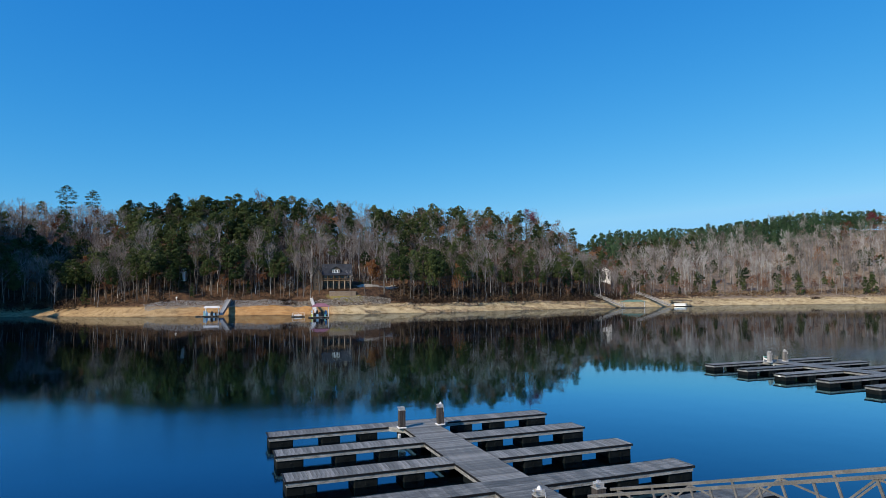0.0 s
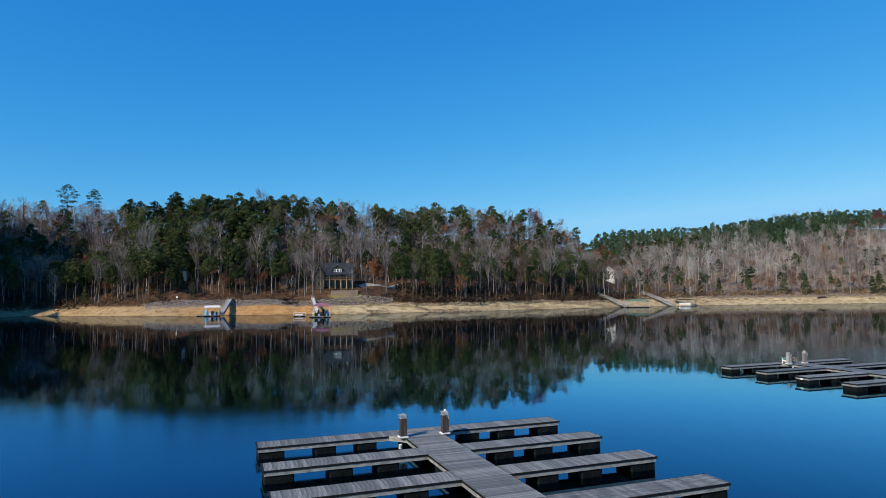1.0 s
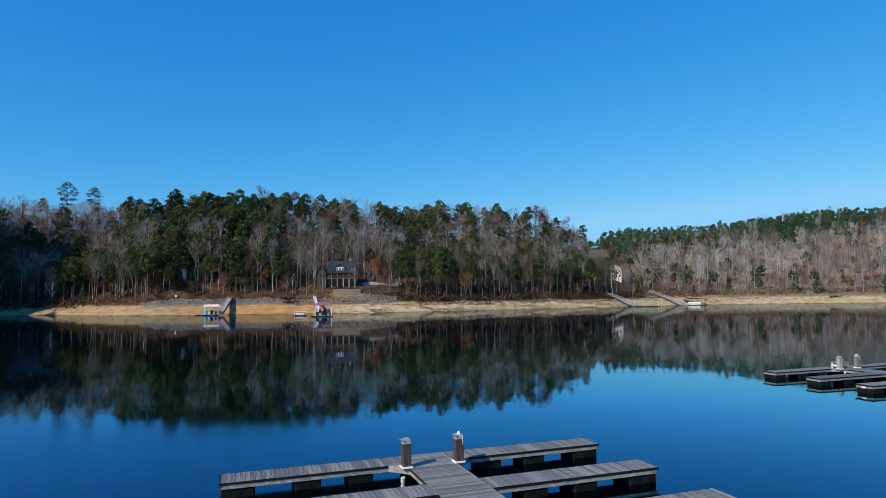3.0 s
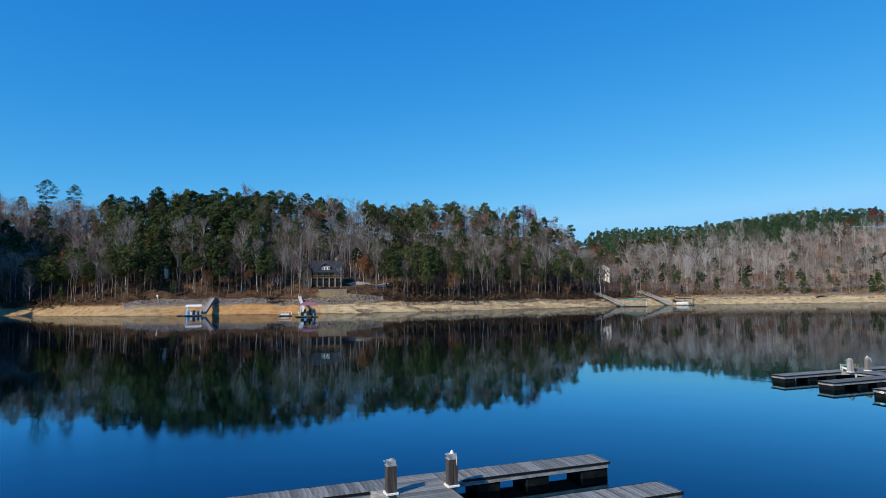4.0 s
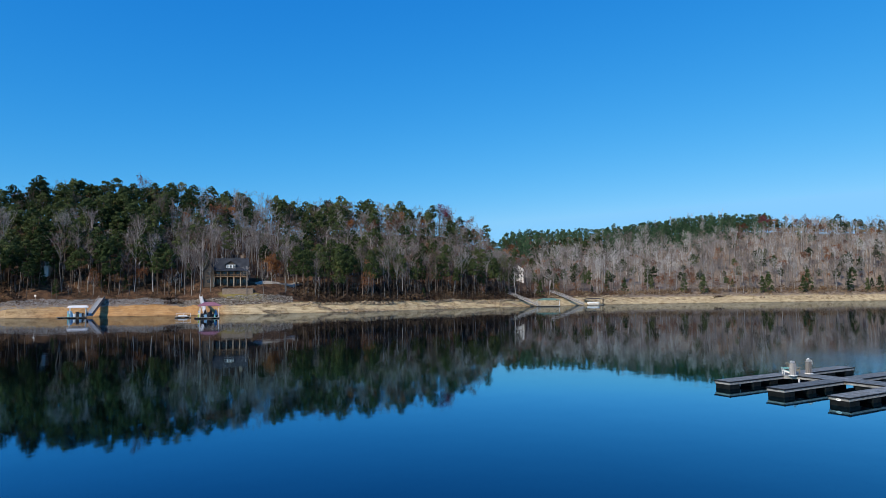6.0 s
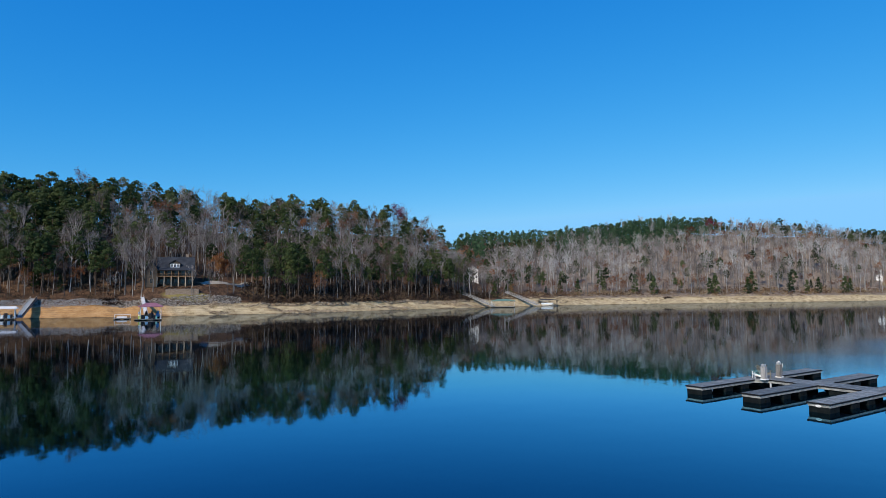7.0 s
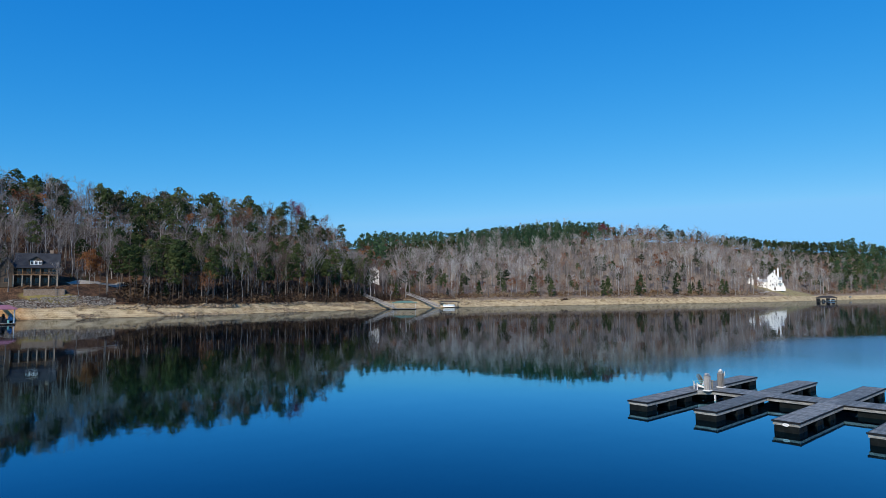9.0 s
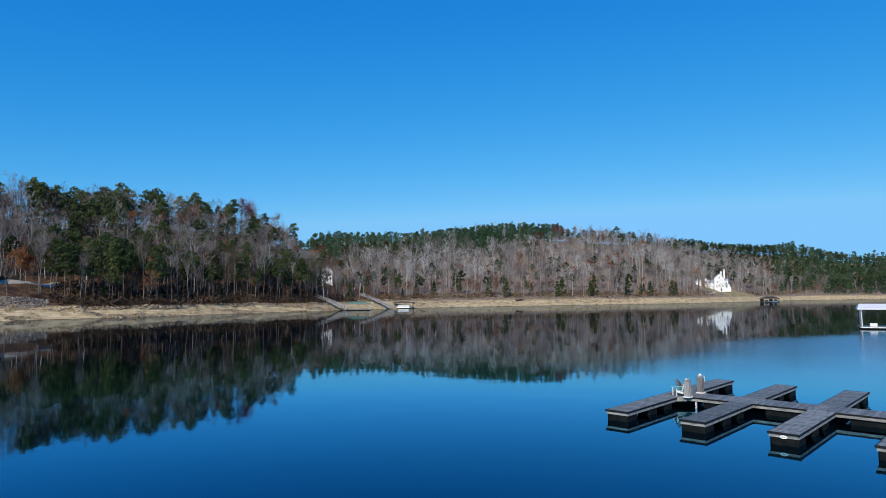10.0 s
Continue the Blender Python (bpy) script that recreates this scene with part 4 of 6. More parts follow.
# evergreens and rust shrubs at the foot of the east slope: bearing, metres inland, size
for az, d, s in ((24.3, 30, 1.2), (26.4, 60, 1.7), (29.5, 33, 1.4), (31.2, 28, 1.45), (36.0, 28, 1.3), (36.4, 31, 1.6), (39.0, 27, 1.3), (39.4, 33, 1.7), (42.2, 30, 1.5), (43.4, 28, 1.1), (44.2, 29, 1.3), (46.0, 31, 1.4), (46.3, 34, 1.2), (16.2, 27, 1.1)):
    x, y = map(float, place(az, d))
    set_tree(cedars, x, y, s), clear(x, y, 4)
for az, d, s in ((26.0, 27, 0.55), (27.4, 34, 0.95), (27.9, 38, 1.0), (28.6, 30, 0.7), (32.3, 27, 0.75), (32.6, 95, 1.4), (33.4, 36, 0.8), (30.0, 60, 1.0), (34.6, 40, 0.9), (22.5, 32, 0.5), (40.8, 90, 0.9), (47.5, 30, 0.5), (20.0, 40, 0.6)):
    x, y = map(float, place(az, d))
    set_tree(rusts, x, y, s), clear(x, y, 3)

# share of pines and height of the trees along the forest edge, by bearing
EDGE_AZ = [-43, -36, -34.5, -33, -21, -19.5, -9.6, -8.6, -3, -2.4, 3, 8.5, 13.5, 14.5]
EDGE_PINE = [0.5, 0.5, 0.6, 0.76, 0.68, 0.16, 0.12, 0.66, 0.66, 0.6, 0.5, 0.7, 0.75, 0.15]
EDGE_SIZE = [0.95, 0.95, 0.9, 1.05, 1.05, 0.9, 0.9, 0.95, 0.95, 1.0, 1.0, 1.0, 0.95, 0.7]
for n_try in range(2600):
    az = rng.uniform(-43, 17)
    if n_try > 1200:
        az = rng.uniform(-36, -13)
    d = rng.uniform(21, 58) if az > -8 else rng.uniform(26, 62) if az > -14 or az < -36 else rng.uniform(28, 66)
    x, y = map(float, place(az, d))
    if not open_ground(x, y) or not clear(x, y, 3.7):
        continue
    p, size = float(np.interp(az, EDGE_AZ, EDGE_PINE)), float(np.interp(az, EDGE_AZ, EDGE_SIZE))
    r = rng.random()
    if r < p * 0.9:
        set_tree(pines, x, y, size * rng.uniform(0.7, 1.18))
    elif r < p * 0.98:
        set_tree(cedars, x, y, rng.uniform(0.6, 1.1))
    elif r < 0.93:
        set_tree(bares, x, y, size * rng.uniform(0.9, 1.55))
    else:
        set_tree(rusts, x, y, rng.uniform(0.5, 0.8))
    if len(scene.objects) > 4200:
        break
for n_try in range(260):
    az = rng.uniform(17, 58)
    x, y = map(float, place(az, rng.uniform(26, 50)))
    if not open_ground(x, y) or not clear(x, y, 6):
        continue
    r = rng.random()
    set_tree(bares if r < 0.72 else cedars if r < 0.8 else rusts, x, y, rng.uniform(0.75, 1.25) if r < 0.72 else rng.uniform(0.5, 1.0))

# ---- the woods behind ----
P_LO = [pine(110 + i, 20, (6, 5, 7)[i % 3], 3, 26, 0.58, low=(0.52, 0.6, 0.48)[i % 3], reach=(3.5, 3.1, 3.7)[i % 3], radius=(1.4, 1.5, 1.35)[i % 3]) for i in range(6)]
Y_LO = [pine(120 + i, 12, 4, 2, 15, 0.56, low=0.12, reach=1.5, radius=1.3, cone=True, flat=0.8) for i in range(6)]
B_LO = [hardwood(130 + i, 18, 9, 4, 5, spread=(0.5, 0.65, 0.4)[i % 3], thin=0.032, coarse=True, first=(0.42, 0.5, 0.55)[i % 3]) for i in range(6)]
F_LO = [hardwood(130 + i, 18, 7, 3, 3, spread=0.7, thin=0.06, coarse=True) for i in range(6)]
R_LO = [clad(140 + i, B_LO[i][2], 0.9, 2, 0.5) for i in range(6)]
S_LO = [tufts(np.random.default_rng(150 + i), np.random.default_rng(160 + i).normal(0, 0.8, (9, 3)) * (1, 1, 0.5) + (0, 0, 0.8), 4, 0.34, 0.5, 0.7) for i in range(4)]


def woods(name, label, spots, mats):
    """All far trees of one stretch joined: spots are (kind, model, x, y, size, turn)."""
    vs, ts, ms, tones, k = [], [], [], [], 0
    zs = land([s[2] for s in spots], [s[3] for s in spots])[0]
    for (kind, i, x, y, size, turn), z in zip(spots, zs):
        if kind == "pine":
            chunks = ((*P_LO[i][0][:2], 0), (*P_LO[i][1], 2))
        elif kind == "young":
            chunks = ((*Y_LO[i][0][:2], 0), (*Y_LO[i][1], 6))
        elif kind == "far":
            chunks = ((*F_LO[i][0][:2], 1), (*F_LO[i][1], 3))
        elif kind == "bush":
            chunks = ((*S_LO[i % 4], 7),)
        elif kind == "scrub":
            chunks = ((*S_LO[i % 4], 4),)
        else:
            chunks = ((*B_LO[i][0][:2], 1), (*B_LO[i][1], 3)) + (((*R_LO[i], 5),) if kind == "rust" else ())
        c, s = math.cos(turn) * size, math.sin(turn) * size
        rot = np.array(((c, -s, 0), (s, c, 0), (0, 0, size)))
        tone = rng.random()
        for v, t, m in chunks:
            tones.append(np.full(len(v), tone))
            vs.append(v @ rot.T + (x, y, z)), ts.append(t + k), ms.append(np.full(len(t), m, np.int32))
            k += len(v)
    me = from_arrays(name, np.concatenate(vs), np.concatenate(ts), mats, np.concatenate(ms), np.concatenate(tones))
    tagged(new(name, me), label, "woods", kind="stuff")
    return len(me.polygons)


def grid_spots(az0, az1, d0, d1, step, chooser, gap=0.75):
    out = []
    d = d0
    while d < d1:
        az = az0
        r = float(np.interp((az0 + az1) / 2, *T_SHORE)) + d
        while az < az1:
            r = float(np.interp(az, *T_SHORE)) + d
            a, dd = az + math.degrees(rng.uniform(-0.5, 0.5) * step / r), d + rng.uniform(-0.5, 0.5) * step
            x, y = map(float, place(a, dd))
            if open_ground(x, y) and clear(x, y, step * gap):
                pick = chooser(a, dd)
                if pick:
                    out.append((pick[0], rng.randrange(6), x, y, pick[1] * rng.uniform(0.78, 1.15), rng.uniform(0, 6.28)))
            az += math.degrees(step / r)
        d += step
    return out


def uphill(az, d):
    """How far up to the ridge a spot lies, from 0 to 1 and past it."""
    rs = np.interp(az, *T_SHORE)
    return (d - 24) / max(np.interp(az, *T_RIDGE) - rs - 24, 40)


def near_hill(az, d):
    """Pines thick to the west and on the crest, bare hardwoods between."""
    r, t = rng.random(), uphill(az, d)
    if t > 1.12 and az > -43:
        return None
    # tall wood on the added hill, unseen, there for the shade it throws
    if az < -43:
        return ("pine", 1.15) if r < 0.6 else ("bare", 1.2)
    p = float(np.interp(az, [-43, -34.5, -33, -21, -19, -9.6, -8.6, -3, -2, 9, 10, 14, 15], [0.12, 0.14, 0.74, 0.7, 0.2, 0.2, 0.32, 0.3, 0.16, 0.14, 0.2, 0.2, 0.12]))
    if t > 0.78 and az > -33:
        p = max(p, 0.62 if az < -19 else 0.26 if az < -2 else 0.2)
    if az < -35.5 and t < 0.4:
        p = 0.5
    size = 1.02 if az < -33 else 0.72 if az > 11.5 else 0.88 if az > 3 else 1.0
    if az < -33 and t > 0.5:
        p, size = 0.04, 0.95
    if r < p:
        return "pine", size * (rng.uniform(0.9, 1.1) if t > 0.7 else rng.uniform(0.75, 1.12))
    if r > 0.935:
        return "rust", rng.uniform(0.4, 1.0)
    return "bare", size * rng.uniform(0.75, 1.25)


def east_hill(az, d):
    """Bare hardwoods up to a plantation of young pines on the crest; thick pines at the far end."""
    r, t = rng.random(), uphill(az, d)
    if t > 1.12:
        return None
    x, y = map(float, place(az, d))
    stand_of, mix = float(ripple(x, y, 58, 2.0)), float(ripple(x, y, 36, 6.0))
    if az > 54:
        return (("pine", 0.85) if r < 0.35 else ("young", 1.45)) if r < (0.65 if d < 50 else 0.9) else ("rust", 0.7) if r > 0.96 else ("bare", 0.85)
    band = float(np.interp(az, [16, 21, 23, 25, 31, 34, 36, 37, 44, 46, 54], [0.34, 0.4, 0.5, 0.5, 0.55, 0.72, 0.75, 0.93, 0.93, 0.8, 0.4]))
    if t > band:
        if az < 22.5:
            return ("pine", 0.62) if r < 0.7 else ("rust", 0.6) if r > 0.93 else ("bare", 0.7)
        if az < 36.5:
            return ("young", 1.3) if r < 0.96 else ("bare", 1.15)
        return ("pine", 0.6) if r < (0.2 if az < 46 else 0.85) else ("bare", 0.62)
    if mix > 0.42 and r < 0.45 and d > 34:
        return "pine", rng.uniform(0.55, 0.9)
    if r < 0.075:
        return "pine", rng.uniform(0.45, 0.85)
    if d < 65 and r > 0.84:
        return ("rust", rng.uniform(0.25, 0.5)) if r > 0.93 else ("bush", rng.uniform(1.2, 2.4))
    if stand_of < -0.5:
        return ("rust", rng.uniform(0.3, 0.7)) if r > 0.75 else ("bush", rng.uniform(1.0, 2.2)) if r > 0.6 else ("bare", rng.uniform(0.45, 0.75))
    if r > 0.93:
        return "rust", rng.uniform(0.4, 0.95)
    if stand_of > 0.2:
        return "bare", rng.uniform(1.05, 1.5) if t < 0.5 and az < 46 else rng.uniform(0.85, 1.15)
    return ("bare", rng.uniform(0.85, 1.3) if t < 0.6 else rng.uniform(0.6, 0.9)) if r > 0.13 else None


def far_hill(az, d):
    r = rng.random()
    return ("young", 1.45) if r < 0.8 else ("rust", 0.6) if r > 0.93 else ("far", 0.8)


W_MATS = [BARK_PINE, BARK_GREY, NEEDLE, TWIG, SCRUB, RUST, NEEDLE_FAR, BRUSH]
E_MATS = [BARK_PINE, BARK_PALE, NEEDLE, TWIG_LIGHTENED, SCRUB, RUST, NEEDLE_FAR, BRUSH]
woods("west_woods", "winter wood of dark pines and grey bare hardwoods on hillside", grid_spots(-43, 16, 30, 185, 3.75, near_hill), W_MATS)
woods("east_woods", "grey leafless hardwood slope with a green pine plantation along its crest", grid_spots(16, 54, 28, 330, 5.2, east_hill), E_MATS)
# bearings -68 to -43 hold unseen trees, added for their shadow
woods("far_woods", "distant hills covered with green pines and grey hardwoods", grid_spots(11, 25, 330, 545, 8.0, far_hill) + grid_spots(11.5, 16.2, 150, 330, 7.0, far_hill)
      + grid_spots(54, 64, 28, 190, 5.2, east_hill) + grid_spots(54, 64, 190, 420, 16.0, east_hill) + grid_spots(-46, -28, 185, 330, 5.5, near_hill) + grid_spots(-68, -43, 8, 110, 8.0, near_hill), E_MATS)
crest = []
for a0 in np.arange(-44, 62, 0.2):
    rs, rr = float(np.interp(a0, *T_SHORE)), float(np.interp(a0, *T_RIDGE))
    d = 24 + max(rr - rs - 24, 40) * rng.uniform(0.94, 1.08)
    x, y = map(float, place(a0 + rng.uniform(-0.1, 0.1), d))
    if 15 < a0 < 36.5 or a0 > 47:
        crest.append(("young", rng.randrange(6), x, y, rng.uniform(0.9, 1.25), rng.uniform(0, 6.28)))
    elif a0 > 34:
        for k in range(3):
            px, py = map(float, place(a0 + rng.uniform(-0.15, 0.15), 24 + (rr - rs - 24) * rng.uniform(0.93, 1.06)))
            crest.append(("young" if k < 2 else "bare", rng.randrange(6), px, py, rng.uniform(0.4, 0.7), rng.uniform(0, 6.28)))
    elif a0 < -33:
        crest.append(("bare", rng.randrange(6), x, y, rng.uniform(0.75, 1.1), rng.uniform(0, 6.28)))
    else:
        crest.append(("pine" if rng.random() < (0.5 if a0 < -19 else 0.3) else "bare", rng.randrange(6), x, y, rng.uniform(0.4, 0.7), rng.uniform(0, 6.28)))
# tall rounded pines that stand out along the near hill's skyline: bearing, share of the way up, size
for a0, up, size in ((-9.8, 0.97, 1.2), (-9.5, 0.92, 1.05), (-7.0, 0.96, 1.1), (-6.4, 0.9, 1.05), (-3.5, 0.95, 1.3), (-3.0, 0.9, 1.2), (-3.9, 0.86, 1.1), (-0.7, 0.95, 1.25), (-0.3, 0.92, 1.1), (2.5, 0.97, 1.15), (2.8, 0.94, 1.0), (5.3, 0.9, 0.95),
                     (-20.6, 0.97, 1.12), (-19.8, 0.95, 1.1), (-18.4, 0.98, 1.15), (-17.4, 0.95, 1.1), (-15.8, 0.97, 1.1), (-14.4, 0.95, 1.05)):
    rs, rr = float(np.interp(a0, *T_SHORE)), float(np.interp(a0, *T_RIDGE))
    x, y = map(float, place(a0, 24 + (rr - rs - 24) * up))
    crest.append(("pine", rng.randrange(6), x, y, size, rng.uniform(0, 6.28)))


def understory(az, d):
    """Younger trees that close the wood below the crowns along the ridge."""
    t, r = uphill(az, d), rng.random()
    if not 0.74 < t < 1.25:
        return None
    if az < -33 or az > 36:
        return ("bare", rng.uniform(0.45, 0.7)) if r < 0.75 else ("young", rng.uniform(0.5, 0.8))
    return ("young", rng.uniform(0.75, 1.15)) if r < (0.7 if az < -14 else 0.3) else ("rust", rng.uniform(0.4, 0.6)) if r > 0.95 else ("bare", rng.uniform(0.5, 0.8))


def ridge_brush(az, d):
    """Low brush and saplings that close the foot of the wood along the east ridge."""
    if not 0.8 < uphill(az, d) < 1.12:
        return None
    return ("bush", rng.uniform(1.8, 3.0)) if rng.random() < 0.6 else ("far", rng.uniform(0.4, 0.7))


def crest_fill(az, d):
    """Thick low growth that closes the foot of the wood along the near ridge."""
    if not 0.86 < uphill(az, d) < 1.1:
        return None
    r = rng.random()
    return ("young", rng.uniform(0.7, 1.05)) if r < 0.3 else ("far", rng.uniform(0.45, 0.75)) if r < 0.65 else ("bush", rng.uniform(1.6, 3.0)) if r < 0.8 else ("scrub", rng.uniform(1.8, 3.2))


def shore_pines(az, d):
    return ("young", rng.uniform(0.7, 1.15)) if rng.random() < 0.8 else ("rust", rng.uniform(0.4, 0.6))


crest += grid_spots(-33, 12.5, 60, 330, 4.2, crest_fill, 0.3)
crest += grid_spots(36.5, 48, 120, 480, 5.0, ridge_brush, 0.3) + grid_spots(54.5, 63, 27, 56, 5.5, shore_pines, 0.4)
crest += grid_spots(-43, 13, 60, 330, 4.4, understory, 0.35) + grid_spots(36.5, 48, 120, 480, 6.5, understory, 0.35)
woods("ridge_thicket", "pines, young trees and bare hardwoods along the ridge", crest, W_MATS)


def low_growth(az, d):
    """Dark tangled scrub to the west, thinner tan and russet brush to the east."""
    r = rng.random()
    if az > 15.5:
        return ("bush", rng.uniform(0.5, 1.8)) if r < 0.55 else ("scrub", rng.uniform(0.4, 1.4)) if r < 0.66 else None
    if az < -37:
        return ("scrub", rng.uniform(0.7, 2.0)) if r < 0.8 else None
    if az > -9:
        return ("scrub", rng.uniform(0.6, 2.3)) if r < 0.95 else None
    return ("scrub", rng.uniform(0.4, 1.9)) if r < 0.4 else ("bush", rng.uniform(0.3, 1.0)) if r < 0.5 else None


def sapling(az, d):
    return ("far", rng.uniform(0.3, 0.75)) if rng.random() < 0.6 else None


woods("saplings", "thin bare saplings crowding between the trunks on the bank", grid_spots(-34, -9, 27, 64, 3.3, sapling, 0.4) + grid_spots(-9, 15, 21, 46, 3.6, sapling, 0.4), W_MATS)
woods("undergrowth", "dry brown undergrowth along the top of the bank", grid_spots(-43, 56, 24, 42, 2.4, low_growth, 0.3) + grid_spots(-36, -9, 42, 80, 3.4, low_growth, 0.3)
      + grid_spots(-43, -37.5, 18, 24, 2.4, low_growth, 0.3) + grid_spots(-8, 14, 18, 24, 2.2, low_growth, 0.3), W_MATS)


# ---- stones of the bank ----
def stones(name, label, spots, mat, flat):
    """Loose stones joined: spots are (x, y, size)."""
    base = np.array([(x, y, z) for x in (-1, 1) for y in (-1, 1) for z in (-1, 1)], float)
    faces = np.array([(0, 1, 3), (0, 3, 2), (4, 6, 7), (4, 7, 5), (0, 4, 5), (0, 5, 1), (2, 3, 7), (2, 7, 6), (0, 2, 6), (0, 6, 4), (1, 5, 7), (1, 7, 3)])
    rn = np.random.default_rng(5)
    zs = land([s[0] for s in spots], [s[1] for s in spots])[0]
    vs, ts = [], []
    for i, ((x, y, s), z) in enumerate(zip(spots, zs)):
        v = base * (1, 1, flat) * s * 0.5 * rn.uniform(0.55, 1.2, (8, 3))
        a = rn.uniform(0, 6.28)
        rot = np.array(((math.cos(a), -math.sin(a), 0), (math.sin(a), math.cos(a), 0), (0, 0, 1)))
        vs.append(v @ rot.T + (x, y, z + 0.12 * s)), ts.append(faces + 8 * i)
    tagged(new(name, from_arrays(name, np.concatenate(vs), np.concatenate(ts), [mat], np.zeros(12 * len(spots)))), label, "rocks", kind="stuff")


def scatter(n, az0, az1, d0, d1, s0, s1, patchy=False):
    out = []
    while len(out) < n:
        az = rng.uniform(az0, az1)
        d = rng.uniform(d0, d1)
        x, y = place(az, d)
        if patchy and ripple(az * 1.5, d * 1.7, 9.0, 1.7) + 0.5 * ripple(az * 2.5, d, 23, 4.0) < rng.uniform(-0.1, 0.5):
            continue
        out.append((float(x), float(y), s0 + (s1 - s0) * rng.random() ** 2))
    return out


stones("riprap", "loose grey quarry stone along the top of the sandy bank", scatter(7000, -33, -19.5, 18.0, 25.5, 0.13, 0.33), RIPRAP, 0.75)
stones("rubble", "grey-brown broken stone below the lawn of the brown house", scatter(3000, -19.5, -9, 17.5, 23.5, 0.18, 0.6), RUBBLE, 0.75)
stones("ledge_rocks", "broken tan rock ledges strewn over the drawn-down bank", scatter(4600, -12, 16, 8, 19, 0.2, 0.85, True) + scatter(900, -9, 17, 15, 19, 0.4, 1.5, True) + scatter(900, 16, 52, 13, 26, 0.3, 1.5, True) + scatter(400, -42, -30, 8, 22, 0.1, 0.4, True), LEDGE, 0.32)


stones("hillside_rocks", "pale bare rock outcrop in a clearing on the wooded slope", [(258 + rng.gauss(0, 5), 489 + rng.gauss(0, 3), rng.uniform(0.6, 2.6)) for i in range(80)], LEDGE, 0.5)


def brush_pile(x, y, size, label):
    """A heap of dead branches and scrub."""
    b = thing("brush_pile", label, "brush", pose(x, y, stand(x, y)))
    rn = np.random.default_rng(int(x * 7) % 1000)
    p = rn.normal(0, size, (60, 3)) * (1, 0.6, 0.15) + (0, 0, 0.2 * size)
    v, t = slivers(p, p + rn.normal(0, size * 0.9, (60, 3)) * (1, 1, 0.4) + (0, 0, 0.4 * size), 0.06, rn)
    c = new("branch_heap", from_arrays("branch_heap", v, t, [TWIG], np.zeros(len(t))))
    c.parent = b
    v, t = tufts(rn, p * 0.9, 5, 0.3, 0.4)
    c = new("dead_leaves", from_arrays("dead_leaves", v, t, [SCRUB], np.zeros(len(t))))
    c.parent = b


brush_pile(-75.5, 281.5, 2.2, "dark heap of dead brush on the sandy bank")
brush_pile(-78.5, 285, 1.6, "low brown thicket above the stone edging")
brush_pile(231, 392, 1.8, "washed-up tangle of dead branches on the pale beach")
mk = thing("marker_post", "small white marker post at the top of the bank", "post", pose(-126.5, 279.5, stand(-126.5, 279.5)))
part("stake", boxed(-0.06, -0.06, -0.3, 0.06, 0.06, 1.0), WHITE, mk)
part("board", boxed(-0.4, -0.08, 0.9, 0.4, -0.05, 1.6), WHITE, mk)


# ---- houses ----
def window(parent, x, y, z, w, h, frame_mat=WHITE, name="window"):
    """A framed pane in a wall that faces -y."""
    bm = bmesh.new()
    for a in ((x - w / 2 - 0.08, z - 0.08, x + w / 2 + 0.08, z), (x - w / 2 - 0.08, z + h, x + w / 2 + 0.08, z + h + 0.08), (x - w / 2 - 0.08, z, x - w / 2, z + h), (x + w / 2, z, x + w / 2 + 0.08, z + h), (x - 0.03, z, x + 0.03, z + h)):
        box(bm, a[0], y - 0.08, a[1], a[2], y + 0.04, a[3])
    fr = part(name, bm, frame_mat, parent)
    part("pane", boxed(x - w / 2, y - 0.02, z, x + w / 2, y + 0.02, z + h), GLASS, fr)


def gable_roof(bm, x0, x1, y0, y1, z, rise, over=0.5, thick=0.25, along="x"):
    """Two sloping slabs with overhang; the ridge runs along x or y."""
    def slab(a, b, c, d):
        lo = [bm.verts.new(p) for p in (a, b, c, d)]
        hi = [bm.verts.new((p[0], p[1], p[2] + thick)) for p in (a, b, c, d)]
        for i in range(4):
            bm.faces.new((lo[i], lo[(i + 1) % 4], hi[(i + 1) % 4], hi[i]))
        bm.faces.new(lo[::-1]), bm.faces.new(hi)
    if along == "x":
        ym, k = (y0 + y1) / 2, rise / ((y1 - y0) / 2)
        slab((x0 - over, y0 - over, z - k * over), (x1 + over, y0 - over, z - k * over), (x1 + over, ym, z + rise), (x0 - over, ym, z + rise))
        slab((x1 + over, y1 + over, z - k * over), (x0 - over, y1 + over, z - k * over), (x0 - over, ym, z + rise), (x1 + over, ym, z + rise))
    else:
        xm, k = (x0 + x1) / 2, rise / ((x1 - x0) / 2)
        slab((x0 - over, y1 + over, z - k * over), (x0 - over, y0 - over, z - k * over), (xm, y0 - over, z + rise), (xm, y1 + over, z + rise))
        slab((x1 + over, y0 - over, z - k * over), (x1 + over, y1 + over, z - k * over), (xm, y1 + over, z + rise), (xm, y0 - over, z + rise))
    bmesh.ops.recalc_face_normals(bm, faces=bm.faces)
    return bm


